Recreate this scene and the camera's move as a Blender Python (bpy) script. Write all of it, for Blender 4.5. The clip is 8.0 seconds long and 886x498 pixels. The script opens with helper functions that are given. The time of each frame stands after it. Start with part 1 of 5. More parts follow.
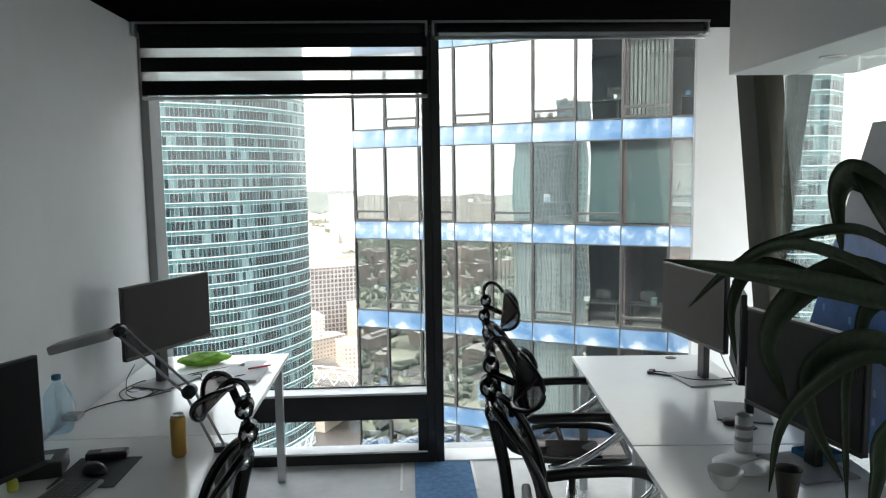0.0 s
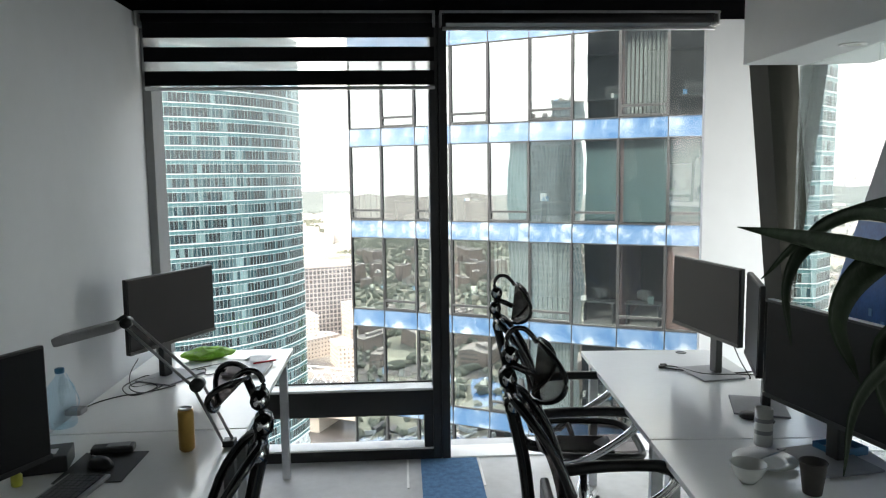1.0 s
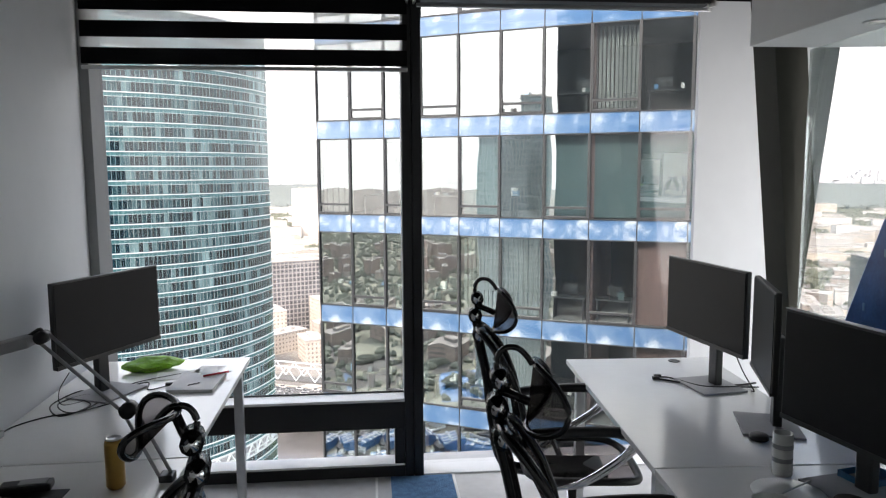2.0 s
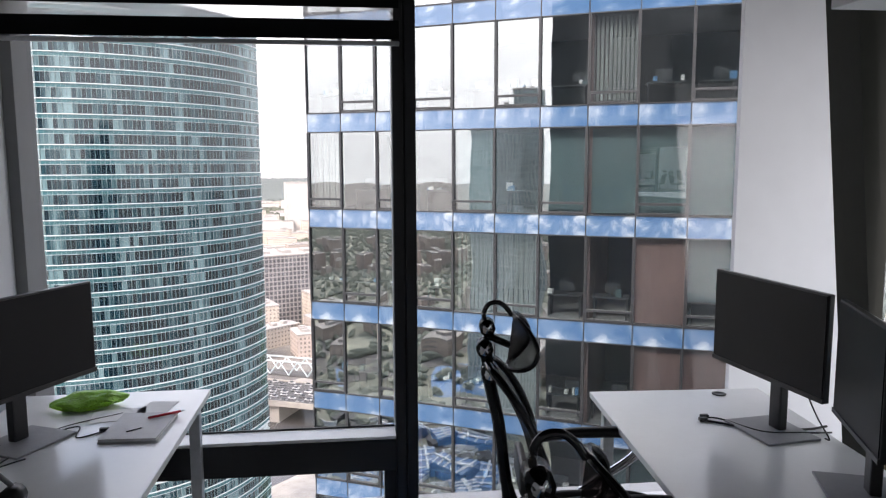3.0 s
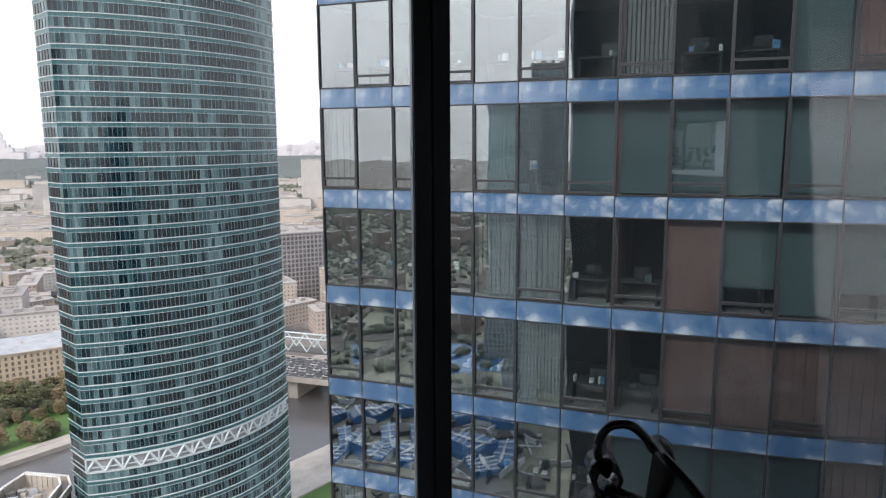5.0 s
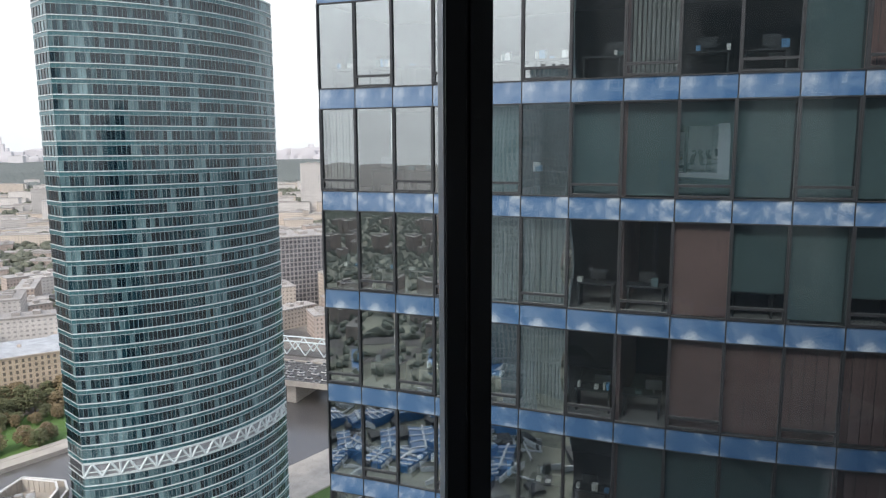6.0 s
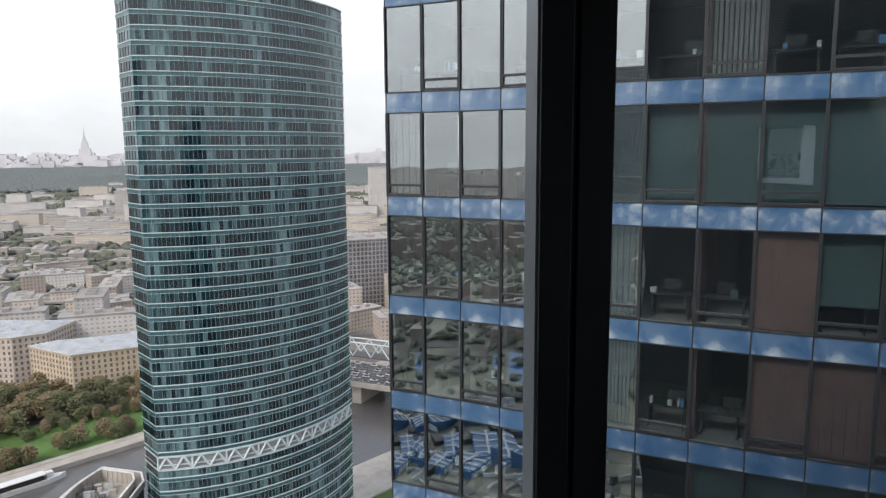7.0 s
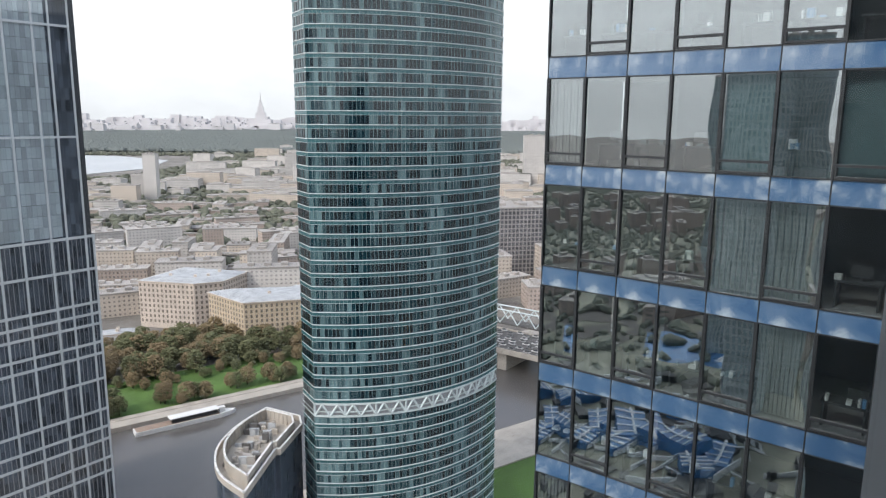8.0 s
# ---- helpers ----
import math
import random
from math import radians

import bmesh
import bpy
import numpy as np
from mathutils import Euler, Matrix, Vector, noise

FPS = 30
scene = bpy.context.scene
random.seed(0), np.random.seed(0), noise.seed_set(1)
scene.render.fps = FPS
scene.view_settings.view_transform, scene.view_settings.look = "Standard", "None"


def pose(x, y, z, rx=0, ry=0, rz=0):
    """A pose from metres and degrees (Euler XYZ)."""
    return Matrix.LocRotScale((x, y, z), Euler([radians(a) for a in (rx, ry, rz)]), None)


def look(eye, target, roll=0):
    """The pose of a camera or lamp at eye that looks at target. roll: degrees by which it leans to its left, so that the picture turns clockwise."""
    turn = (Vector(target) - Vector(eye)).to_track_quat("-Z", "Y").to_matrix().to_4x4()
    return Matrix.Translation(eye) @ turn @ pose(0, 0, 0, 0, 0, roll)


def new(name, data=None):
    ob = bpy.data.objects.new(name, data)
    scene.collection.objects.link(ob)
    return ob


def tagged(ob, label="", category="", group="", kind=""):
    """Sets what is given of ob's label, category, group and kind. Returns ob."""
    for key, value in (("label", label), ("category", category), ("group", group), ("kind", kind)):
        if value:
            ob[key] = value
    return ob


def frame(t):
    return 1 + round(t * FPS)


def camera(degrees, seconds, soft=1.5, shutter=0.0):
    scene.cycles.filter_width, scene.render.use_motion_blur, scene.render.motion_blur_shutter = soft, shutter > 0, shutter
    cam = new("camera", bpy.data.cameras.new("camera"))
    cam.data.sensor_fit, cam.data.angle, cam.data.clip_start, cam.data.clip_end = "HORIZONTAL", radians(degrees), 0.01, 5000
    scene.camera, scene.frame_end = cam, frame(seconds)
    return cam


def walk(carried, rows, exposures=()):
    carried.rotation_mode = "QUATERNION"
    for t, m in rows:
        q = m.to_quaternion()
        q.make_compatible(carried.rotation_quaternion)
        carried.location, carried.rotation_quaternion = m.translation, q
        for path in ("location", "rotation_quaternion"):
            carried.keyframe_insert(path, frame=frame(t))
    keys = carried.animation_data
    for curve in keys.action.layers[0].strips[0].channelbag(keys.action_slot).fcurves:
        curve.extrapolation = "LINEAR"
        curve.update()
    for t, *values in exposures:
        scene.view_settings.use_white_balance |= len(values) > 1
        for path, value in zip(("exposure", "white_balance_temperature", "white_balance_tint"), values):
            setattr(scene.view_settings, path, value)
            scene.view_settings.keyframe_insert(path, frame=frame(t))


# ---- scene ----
cam = camera(63.4, 8.0, 1.2)
PATH = [
    (0, (-0.094, -4.367, 1.798), (0.0, -2.379, 1.594), -0.8),
    (0.5, (-0.106, -4.365, 1.792), (-0.011, -2.378, 1.593), -0.7),
    (1, (-0.166, -4.31, 1.755), (-0.057, -2.324, 1.551), -0.7),
    (1.5, (-0.169, -4.171, 1.74), (-0.009, -2.189, 1.527), -0.4),
    (3, (-0.132, -3.294, 1.743), (0.083, -1.32, 1.506), -0.2),
    (3.5, (-0.102, -2.978, 1.733), (0.118, -1.005, 1.483), -0.0),
    (4, (-0.1, -2.676, 1.733), (0.1, -0.707, 1.442), -0.2),
    (4.2, (-0.079, -2.518, 1.772), (0.079, -0.55, 1.451), -0.4),
    (5.5, (-0.116, -1.849, 1.712), (0.055, 0.123, 1.423), -0.3),
    (6, (-0.144, -1.586, 1.669), (0.026, 0.385, 1.38), -0.3),
    (6.5, (-0.17, -1.35, 1.708), (-0.003, 0.623, 1.426), 0.0),
    (7, (-0.132, -1.022, 1.677), (-0.144, 0.959, 1.4), -0.4),
    (7.5, (-0.155, -0.745, 1.648), (-0.385, 1.215, 1.323), 0.4),
    (8, (-0.28, -0.605, 1.636), (-0.706, 1.315, 1.272), 0.4),
]
EXPOSURES = [(0.0, 2.36, 6950, 5), (1.0, 2.4, 6950, 6), (1.5, 2.3, 6950, 9), (3.0, 1.68, 6700, 17), (4.0, 1.4, 6600, 17),
             (5.5, 0.66, 6350, 10), (6.0, 0.74, 6350, 10), (6.5, 0.7, 6350, 10), (7.0, 0.5, 6400, 10), (8.0, 0.62, 6300, 9)]
walk(cam, [(t, look(eye, target, roll)) for t, eye, target, roll in PATH], EXPOSURES)

# ---- world and light ----
SUN_EL, SUN_AZ = radians(42), radians(215)
world = bpy.data.worlds.new("sky")
scene.world = world
world.use_nodes = True
wn, wl = world.node_tree.nodes, world.node_tree.links
wn.clear()
sky = wn.new("ShaderNodeTexSky")
sky.sky_type, sky.sun_disc, sky.sun_elevation, sky.sun_rotation = "NISHITA", False, SUN_EL, SUN_AZ
sky.air_density, sky.dust_density, sky.ozone_density = 1.0, 2.0, 1.0
coords = wn.new("ShaderNodeTexCoord")
stretch = wn.new("ShaderNodeMapping")
stretch.inputs["Scale"].default_value = (1.0, 1.0, 2.2)
wl.new(coords.outputs["Generated"], stretch.inputs["Vector"])
puffs = wn.new("ShaderNodeTexNoise")
puffs.inputs["Scale"].default_value, puffs.inputs["Detail"].default_value, puffs.inputs["Roughness"].default_value = 5.5, 6.0, 0.58
wl.new(stretch.outputs[0], puffs.inputs["Vector"])
cover = wn.new("ShaderNodeMapRange")
cover.inputs[1].default_value, cover.inputs[2].default_value = 0.47, 0.66
wl.new(puffs.outputs["Fac"], cover.inputs[0])
split = wn.new("ShaderNodeSeparateXYZ")
wl.new(coords.outputs["Generated"], split.inputs[0])
veil = wn.new("ShaderNodeMapRange")
veil.inputs[1].default_value, veil.inputs[2].default_value = 0.16, 0.36
veil.inputs[3].default_value, veil.inputs[4].default_value = 1.0, 0.0
wl.new(split.outputs["Z"], veil.inputs[0])
most = wn.new("ShaderNodeMath")
most.operation = "MAXIMUM"
wl.new(cover.outputs[0], most.inputs[0])
wl.new(veil.outputs[0], most.inputs[1])
tone = wn.new("ShaderNodeMapRange")
tone.inputs[1].default_value, tone.inputs[2].default_value = 0.35, 0.7
tone.inputs[3].default_value, tone.inputs[4].default_value = 0.9, 1.06
wl.new(puffs.outputs["Fac"], tone.inputs[0])
cloud = wn.new("ShaderNodeVectorMath")
cloud.operation = "SCALE"
cloud.inputs[0].default_value = (0.96, 0.98, 1.0)
# an overcast sky is about three times as bright overhead as at the horizon
rise = wn.new("ShaderNodeMath")
rise.operation, rise.use_clamp = "MAXIMUM", False
rise.inputs[1].default_value = 0.0
wl.new(split.outputs["Z"], rise.inputs[0])
steep = wn.new("ShaderNodeMath")
steep.operation = "MULTIPLY_ADD"
steep.inputs[1].default_value, steep.inputs[2].default_value = 13.5, 5.8
wl.new(rise.outputs[0], steep.inputs[0])
lift = wn.new("ShaderNodeMath")
lift.operation = "MULTIPLY"
wl.new(steep.outputs[0], lift.inputs[0])
wl.new(tone.outputs[0], lift.inputs[1])
wl.new(lift.outputs[0], cloud.inputs["Scale"])
blend = wn.new("ShaderNodeMix")
blend.data_type = "RGBA"
wl.new(most.outputs[0], blend.inputs[0])
wl.new(sky.outputs[0], blend.inputs[6])
wl.new(cloud.outputs[0], blend.inputs[7])
back = wn.new("ShaderNodeBackground")
back.inputs["Strength"].default_value = 0.12
wl.new(blend.outputs[2], back.inputs[0])
wl.new(back.outputs[0], wn.new("ShaderNodeOutputWorld").inputs[0])

sun = new("sun", bpy.data.lights.new("sun", "SUN"))
sun.data.energy, sun.data.angle, sun.data.color = 1.4, radians(12), (1.0, 0.95, 0.88)
sun.matrix_world = look((0, 0, 0), (-math.sin(SUN_AZ) * math.cos(SUN_EL), -math.cos(SUN_AZ) * math.cos(SUN_EL), -math.sin(SUN_EL)))


# ---- materials ----
def material(name, color, rough=0.6, metal=0.0, vary=0.12, scale=8.0, bump=0.05, spec=0.5, island=0.0, each=0.0, space="Object", fine=60.0):
    """Principled surface with stains at one scale and grain at another; island and each vary joined pieces and single objects."""
    m = bpy.data.materials.new(name)
    m.use_nodes = True
    n, l = m.node_tree.nodes, m.node_tree.links
    p = n["Principled BSDF"]
    p.inputs["Roughness"].default_value, p.inputs["Metallic"].default_value = rough, metal
    p.inputs["Specular IOR Level"].default_value = spec
    tc = n.new("ShaderNodeTexCoord")
    big, small = n.new("ShaderNodeTexNoise"), n.new("ShaderNodeTexNoise")
    for t, s, d in ((big, scale, 4.0), (small, scale * fine / 8, 2.0)):
        t.inputs["Scale"].default_value, t.inputs["Detail"].default_value = s, d
        l.new(tc.outputs[space], t.inputs["Vector"])
    add = n.new("ShaderNodeMath")
    add.operation = "MULTIPLY_ADD"
    add.inputs[1].default_value = 0.35
    l.new(small.outputs["Fac"], add.inputs[0])
    l.new(big.outputs["Fac"], add.inputs[2])
    last = add.outputs[0]
    for amount, node, sock in ((island, "ShaderNodeNewGeometry", "Random Per Island"), (each, "ShaderNodeObjectInfo", "Random")):
        if amount:
            src, mul = n.new(node), n.new("ShaderNodeMath")
            mul.operation = "MULTIPLY_ADD"
            mul.inputs[1].default_value = amount
            l.new(src.outputs[sock], mul.inputs[0])
            l.new(last, mul.inputs[2])
            last = mul.outputs[0]
    top = 0.95 + island + each
    rng = n.new("ShaderNodeMapRange")
    rng.inputs[1].default_value, rng.inputs[2].default_value = 0.4, top
    rng.inputs[3].default_value, rng.inputs[4].default_value = 1 - vary, 1 + vary
    l.new(last, rng.inputs[0])
    sc = n.new("ShaderNodeVectorMath")
    sc.operation = "SCALE"
    sc.inputs[0].default_value = color
    l.new(rng.outputs[0], sc.inputs["Scale"])
    l.new(sc.outputs[0], p.inputs["Base Color"])
    if bump:
        b = n.new("ShaderNodeBump")
        b.inputs["Strength"].default_value, b.inputs["Distance"].default_value = bump, 0.02
        l.new(small.outputs["Fac"], b.inputs["Height"])
        l.new(b.outputs[0], p.inputs["Normal"])
    return m


def glass(name, tint, gloss, rough=0.0, wave=0.0, wave_scale=0.6, coat=(1.0, 1.0, 1.0)):
    """A pane: clear with a tint, and a mirror image on top, slightly rippled."""
    m = bpy.data.materials.new(name)
    m.use_nodes = True
    n, l = m.node_tree.nodes, m.node_tree.links
    n.clear()
    out, mix = n.new("ShaderNodeOutputMaterial"), n.new("ShaderNodeMixShader")
    clear, shine = n.new("ShaderNodeBsdfTransparent"), n.new("ShaderNodeBsdfGlossy")
    clear.inputs[0].default_value, shine.inputs["Roughness"].default_value = (*tint, 1), rough
    mix.inputs[0].default_value = gloss
    shine.inputs[0].default_value = (*coat, 1)
    l.new(clear.outputs[0], mix.inputs[1])
    l.new(shine.outputs[0], mix.inputs[2])
    l.new(mix.outputs[0], out.inputs[0])
    if wave:
        tc, nz, b = n.new("ShaderNodeTexCoord"), n.new("ShaderNodeTexNoise"), n.new("ShaderNodeBump")
        nz.inputs["Scale"].default_value, nz.inputs["Detail"].default_value = wave_scale, 1.0
        b.inputs["Strength"].default_value, b.inputs["Distance"].default_value = wave, 0.05
        l.new(tc.outputs["Object"], nz.inputs["Vector"])
        l.new(nz.outputs["Fac"], b.inputs["Height"])
        l.new(b.outputs[0], shine.inputs["Normal"])
    return m


def panelled(name, wall, pane, wide, high, mortar_w, rough=0.7):
    """Far facade: a grid of dark windows in a plain wall, at real size, from the object's own coordinates."""
    m = bpy.data.materials.new(name)
    m.use_nodes = True
    n, l = m.node_tree.nodes, m.node_tree.links
    p = n["Principled BSDF"]
    p.inputs["Roughness"].default_value = rough
    tc, nz = n.new("ShaderNodeTexCoord"), n.new("ShaderNodeTexNoise")
    nz.inputs["Scale"].default_value = 0.08
    sep, add, com = n.new("ShaderNodeSeparateXYZ"), n.new("ShaderNodeMath"), n.new("ShaderNodeCombineXYZ")
    l.new(tc.outputs["Object"], sep.inputs[0])
    l.new(tc.outputs["Object"], nz.inputs["Vector"])
    l.new(sep.outputs["X"], add.inputs[0])
    l.new(sep.outputs["Y"], add.inputs[1])
    l.new(add.outputs[0], com.inputs["X"])
    l.new(sep.outputs["Z"], com.inputs["Y"])
    br = n.new("ShaderNodeTexBrick")
    br.offset, br.squash = 0.0, 1.0
    br.inputs["Scale"].default_value = 1.0
    br.inputs["Mortar Size"].default_value, br.inputs["Mortar Smooth"].default_value = mortar_w, 0.0
    br.inputs["Brick Width"].default_value, br.inputs["Row Height"].default_value = wide, high
    br.inputs["Color1"].default_value = (*pane, 1)
    br.inputs["Color2"].default_value = (*[c * 1.8 for c in pane], 1)
    br.inputs["Mortar"].default_value = (*wall, 1)
    l.new(com.outputs[0], br.inputs["Vector"])
    info, jig = n.new("ShaderNodeObjectInfo"), n.new("ShaderNodeMath")
    jig.operation = "MULTIPLY_ADD"
    jig.inputs[1].default_value, jig.inputs[2].default_value = 0.45, 0.55
    l.new(info.outputs["Random"], jig.inputs[0])
    jig2 = n.new("ShaderNodeMath")
    jig2.operation = "MULTIPLY_ADD"
    jig2.inputs[1].default_value = 0.5
    l.new(nz.outputs["Fac"], jig2.inputs[0])
    l.new(jig.outputs[0], jig2.inputs[2])
    sc = n.new("ShaderNodeVectorMath")
    sc.operation = "SCALE"
    l.new(br.outputs[0], sc.inputs[0])
    l.new(jig2.outputs[0], sc.inputs["Scale"])
    l.new(sc.outputs[0], p.inputs["Base Color"])
    return m


M = {
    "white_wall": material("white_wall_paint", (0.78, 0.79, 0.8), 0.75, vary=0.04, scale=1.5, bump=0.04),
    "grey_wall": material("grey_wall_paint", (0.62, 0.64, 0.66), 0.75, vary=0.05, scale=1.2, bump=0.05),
    "black_ceiling": material("black_ceiling_paint", (0.003, 0.003, 0.0035), 0.9, vary=0.2, scale=3, spec=0.0),
    "floor": material("grey_screed", (0.5, 0.5, 0.5), 0.45, vary=0.18, scale=2.5, bump=0.05),
    "carpet": material("blue_carpet", (0.09, 0.2, 0.36), 0.95, vary=0.3, scale=30, bump=0.5),
    "frame": material("graphite_aluminium", (0.011, 0.0115, 0.013), 0.45, vary=0.15, scale=4, bump=0.02),
    "jamb": material("grey_jamb_paint", (0.2, 0.205, 0.21), 0.5, vary=0.06, scale=4, bump=0.02),
    "flank": material("grey_aluminium", (0.33, 0.34, 0.36), 0.38, vary=0.06, scale=4, bump=0.02, metal=0.3),
    "sill": material("white_sill_coating", (0.8, 0.8, 0.8), 0.4, vary=0.05, scale=5, bump=0.02),
    "screed_line": material("white_floor_trim", (0.85, 0.85, 0.83), 0.5, vary=0.08, scale=20),
    "window": glass("window_glass", (0.985, 0.982, 0.98), 0.02),
    "partition": glass("partition_glass", (0.75, 0.8, 0.8), 0.5),
    "olive": material("olive_cladding", (0.026, 0.026, 0.02), 0.75, vary=0.14, scale=3, bump=0.03, spec=0.25),
    "black_fabric": material("black_blind_fabric", (0.008, 0.008, 0.009), 0.9, vary=0.2, scale=120, bump=0.2, spec=0.1),
    "steel": material("brushed_aluminium", (0.6, 0.61, 0.62), 0.3, metal=0.9, vary=0.08, scale=30, bump=0.03),
    "ground": material("city_ground", (0.2, 0.183, 0.163), 0.95, vary=0.55, scale=0.02, bump=0, fine=60),
    "water": material("river_water", (0.115, 0.106, 0.1), 0.22, vary=0.15, scale=0.02, bump=0.25, spec=0.5, fine=120),
    "lawn": material("park_lawn", (0.085, 0.155, 0.035), 0.95, vary=0.35, scale=0.06, bump=0, fine=80),
    "quay": material("pale_granite_quay", (0.42, 0.38, 0.33), 0.85, vary=0.2, scale=0.2, bump=0.05),
    "asphalt": material("asphalt", (0.11, 0.105, 0.1), 0.9, vary=0.25, scale=0.15, bump=0.05),
    "teal_pane": material("teal_glass_pane", (0.032, 0.085, 0.105), 0.1, vary=1.0, scale=0.03, bump=0, spec=0.4, island=2.0, each=0.0, fine=40),
    "teal_band": material("teal_glass_spandrel", (0.042, 0.125, 0.14), 0.12, vary=0.3, scale=0.05, bump=0, spec=0.6, island=0.3),
    "white_metal": material("white_metal_trim", (0.56, 0.62, 0.62), 0.5, vary=0.08, scale=0.4, bump=0),
    "tower_rib": material("teal_white_rib", (0.26, 0.39, 0.39), 0.5, vary=0.08, scale=0.4, bump=0),
    "shaft": material("dark_tower_core", (0.05, 0.055, 0.06), 0.7, vary=0.2, scale=0.1),
    # upper panes: a bright base colour carries the reflected sky
    "grey_tower_pane": material("sky_paled_tower_glass", (0.4, 0.46, 0.49), 0.06, metal=0.2, vary=0.6, scale=0.03, bump=0, spec=0.5, each=0.4, island=0.6),
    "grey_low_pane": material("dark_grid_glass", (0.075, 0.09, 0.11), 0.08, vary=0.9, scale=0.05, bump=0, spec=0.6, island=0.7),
    "house_pane": material("apartment_window_pane", (0.17, 0.145, 0.12), 0.3, vary=0.3, scale=0.5, bump=0, each=0.5),
    "grey_tower_rib": material("pale_grey_rib", (0.6, 0.63, 0.64), 0.5, vary=0.1, scale=0.2, bump=0),
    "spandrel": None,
    "facade_pane": glass("coated_facade_glass", (0.93, 0.97, 0.97), 0.27, 0.0, 0.09, 0.55, (0.95, 0.985, 0.99)),
    "facade_frame": material("dark_facade_frame", (0.03, 0.034, 0.038), 0.5, vary=0.15, scale=2),
    "slab": material("office_slab", (0.3, 0.3, 0.3), 0.8, vary=0.1, scale=1),
    # dark base colour stands for the gloom deep inside the offices
    "office_back": material("office_dim_toned_wall", (0.09, 0.11, 0.11), 0.8, vary=0.25, scale=0.5, each=0.5),
    "office_brown": material("brown_curtain_cloth", (0.31, 0.2, 0.19), 0.8, vary=0.3, scale=0.5),
    "teal_curtain": material("teal_roller_blind", (0.12, 0.18, 0.19), 0.8, vary=0.2, scale=1.5, bump=0, each=0.6),
    "curtain": material("grey_vertical_blind", (0.24, 0.25, 0.245), 0.85, vary=0.25, scale=3, each=0.6),
    "own_glass": material("own_tower_glass", (0.04, 0.045, 0.05), 0.08, vary=0.4, scale=0.3, bump=0, spec=0.4, each=0.6),
    "own_brown": material("own_tower_brown_panel", (0.52, 0.29, 0.26), 0.5, vary=0.3, scale=0.4),
    "beige": material("beige_plaster_facade", (0.56, 0.46, 0.34), 0.85, vary=0.15, scale=0.15, bump=0),
    "pale": material("pale_plaster_facade", (0.58, 0.5, 0.43), 0.85, vary=0.15, scale=0.15, bump=0),
    "roof": material("grey_sheet_roof", (0.4, 0.41, 0.42), 0.6, vary=0.3, scale=0.2, bump=0),
    "dark_pane": material("dark_window_pane", (0.05, 0.05, 0.05), 0.2, vary=0.3, scale=0.5, bump=0, each=0.5),
    "far_beige": panelled("far_beige_block", (0.55, 0.48, 0.405), (0.17, 0.15, 0.14), 3.2, 3.2, 0.95),
    "far_pink": panelled("far_pinkish_block", (0.44, 0.365, 0.315), (0.15, 0.13, 0.12), 3.0, 3.3, 0.85),
    # far water: the bright sky it would mirror is painted as a pale base
    "far_water": material("sky_toned_far_water", (0.5, 0.51, 0.51), 0.5, vary=0.1, scale=0.01, bump=0),
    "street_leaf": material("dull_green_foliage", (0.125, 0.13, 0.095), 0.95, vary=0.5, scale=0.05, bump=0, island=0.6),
    # foliage for the mirrored trees, paled in colour as if seen through haze
    "hazy_leaf": material("haze_paled_foliage", (0.19, 0.205, 0.165), 0.95, vary=0.35, scale=0.05, bump=0, island=0.4),
    "far_white": panelled("far_white_block", (0.55, 0.52, 0.49), (0.22, 0.21, 0.2), 3.4, 3.0, 0.9),
    "far_dark": panelled("dark_office_block", (0.3, 0.28, 0.27), (0.06, 0.06, 0.065), 3.6, 4.0, 0.55),
    "mirror_tower": panelled("striped_glass_tower", (0.34, 0.37, 0.37), (0.13, 0.17, 0.175), 2.2, 3.6, 0.5, 0.4),
    "far_roof": material("far_flat_roof", (0.36, 0.335, 0.31), 0.9, vary=0.35, scale=0.05, bump=0, each=0.6),
    # woodland green is greyed and lightened to stand for the haze
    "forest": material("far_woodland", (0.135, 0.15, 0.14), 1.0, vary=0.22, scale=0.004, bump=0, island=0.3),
    # skyline blocks: distance haze is mixed into this base colour
    "far_haze_block": material("distant_block_haze_tint", (0.6, 0.58, 0.585), 0.9, vary=0.1, scale=0.02, bump=0, each=0.4),
    "bark": material("tree_bark", (0.07, 0.055, 0.04), 0.9, vary=0.2, scale=2),
    "leaf_a": material("green_foliage", (0.135, 0.14, 0.07), 0.9, vary=0.5, scale=0.3, bump=0, island=0.6, each=0.8),
    "leaf_b": material("autumn_foliage", (0.23, 0.175, 0.1), 0.9, vary=0.5, scale=0.3, bump=0, island=0.6, each=0.8),
    "desk_top": material("white_laminate", (0.87, 0.87, 0.86), 0.16, vary=0.03, scale=3, bump=0.02, spec=0.8),
    "black_plastic": material("black_plastic", (0.016, 0.016, 0.017), 0.38, vary=0.2, scale=10, bump=0.03),
    "gloss_black": material("glossy_black_plastic", (0.01, 0.01, 0.011), 0.16, vary=0.15, scale=10, bump=0),
    "screen": material("dark_matte_screen", (0.008, 0.008, 0.009), 0.45, vary=0.1, scale=5, bump=0, spec=0.22),
    "chrome": material("polished_chrome", (0.78, 0.78, 0.79), 0.1, metal=1.0, vary=0.03, scale=10, bump=0),
    "rubber": material("dark_cable_sheath", (0.02, 0.02, 0.02), 0.5, vary=0.2, scale=20),
    "gold_can": material("golden_drinks_can", (0.45, 0.27, 0.07), 0.3, metal=0.7, vary=0.1, scale=10, bump=0),
    "grey_box": material("grey_hard_plastic", (0.3, 0.3, 0.31), 0.5, vary=0.1, scale=8),
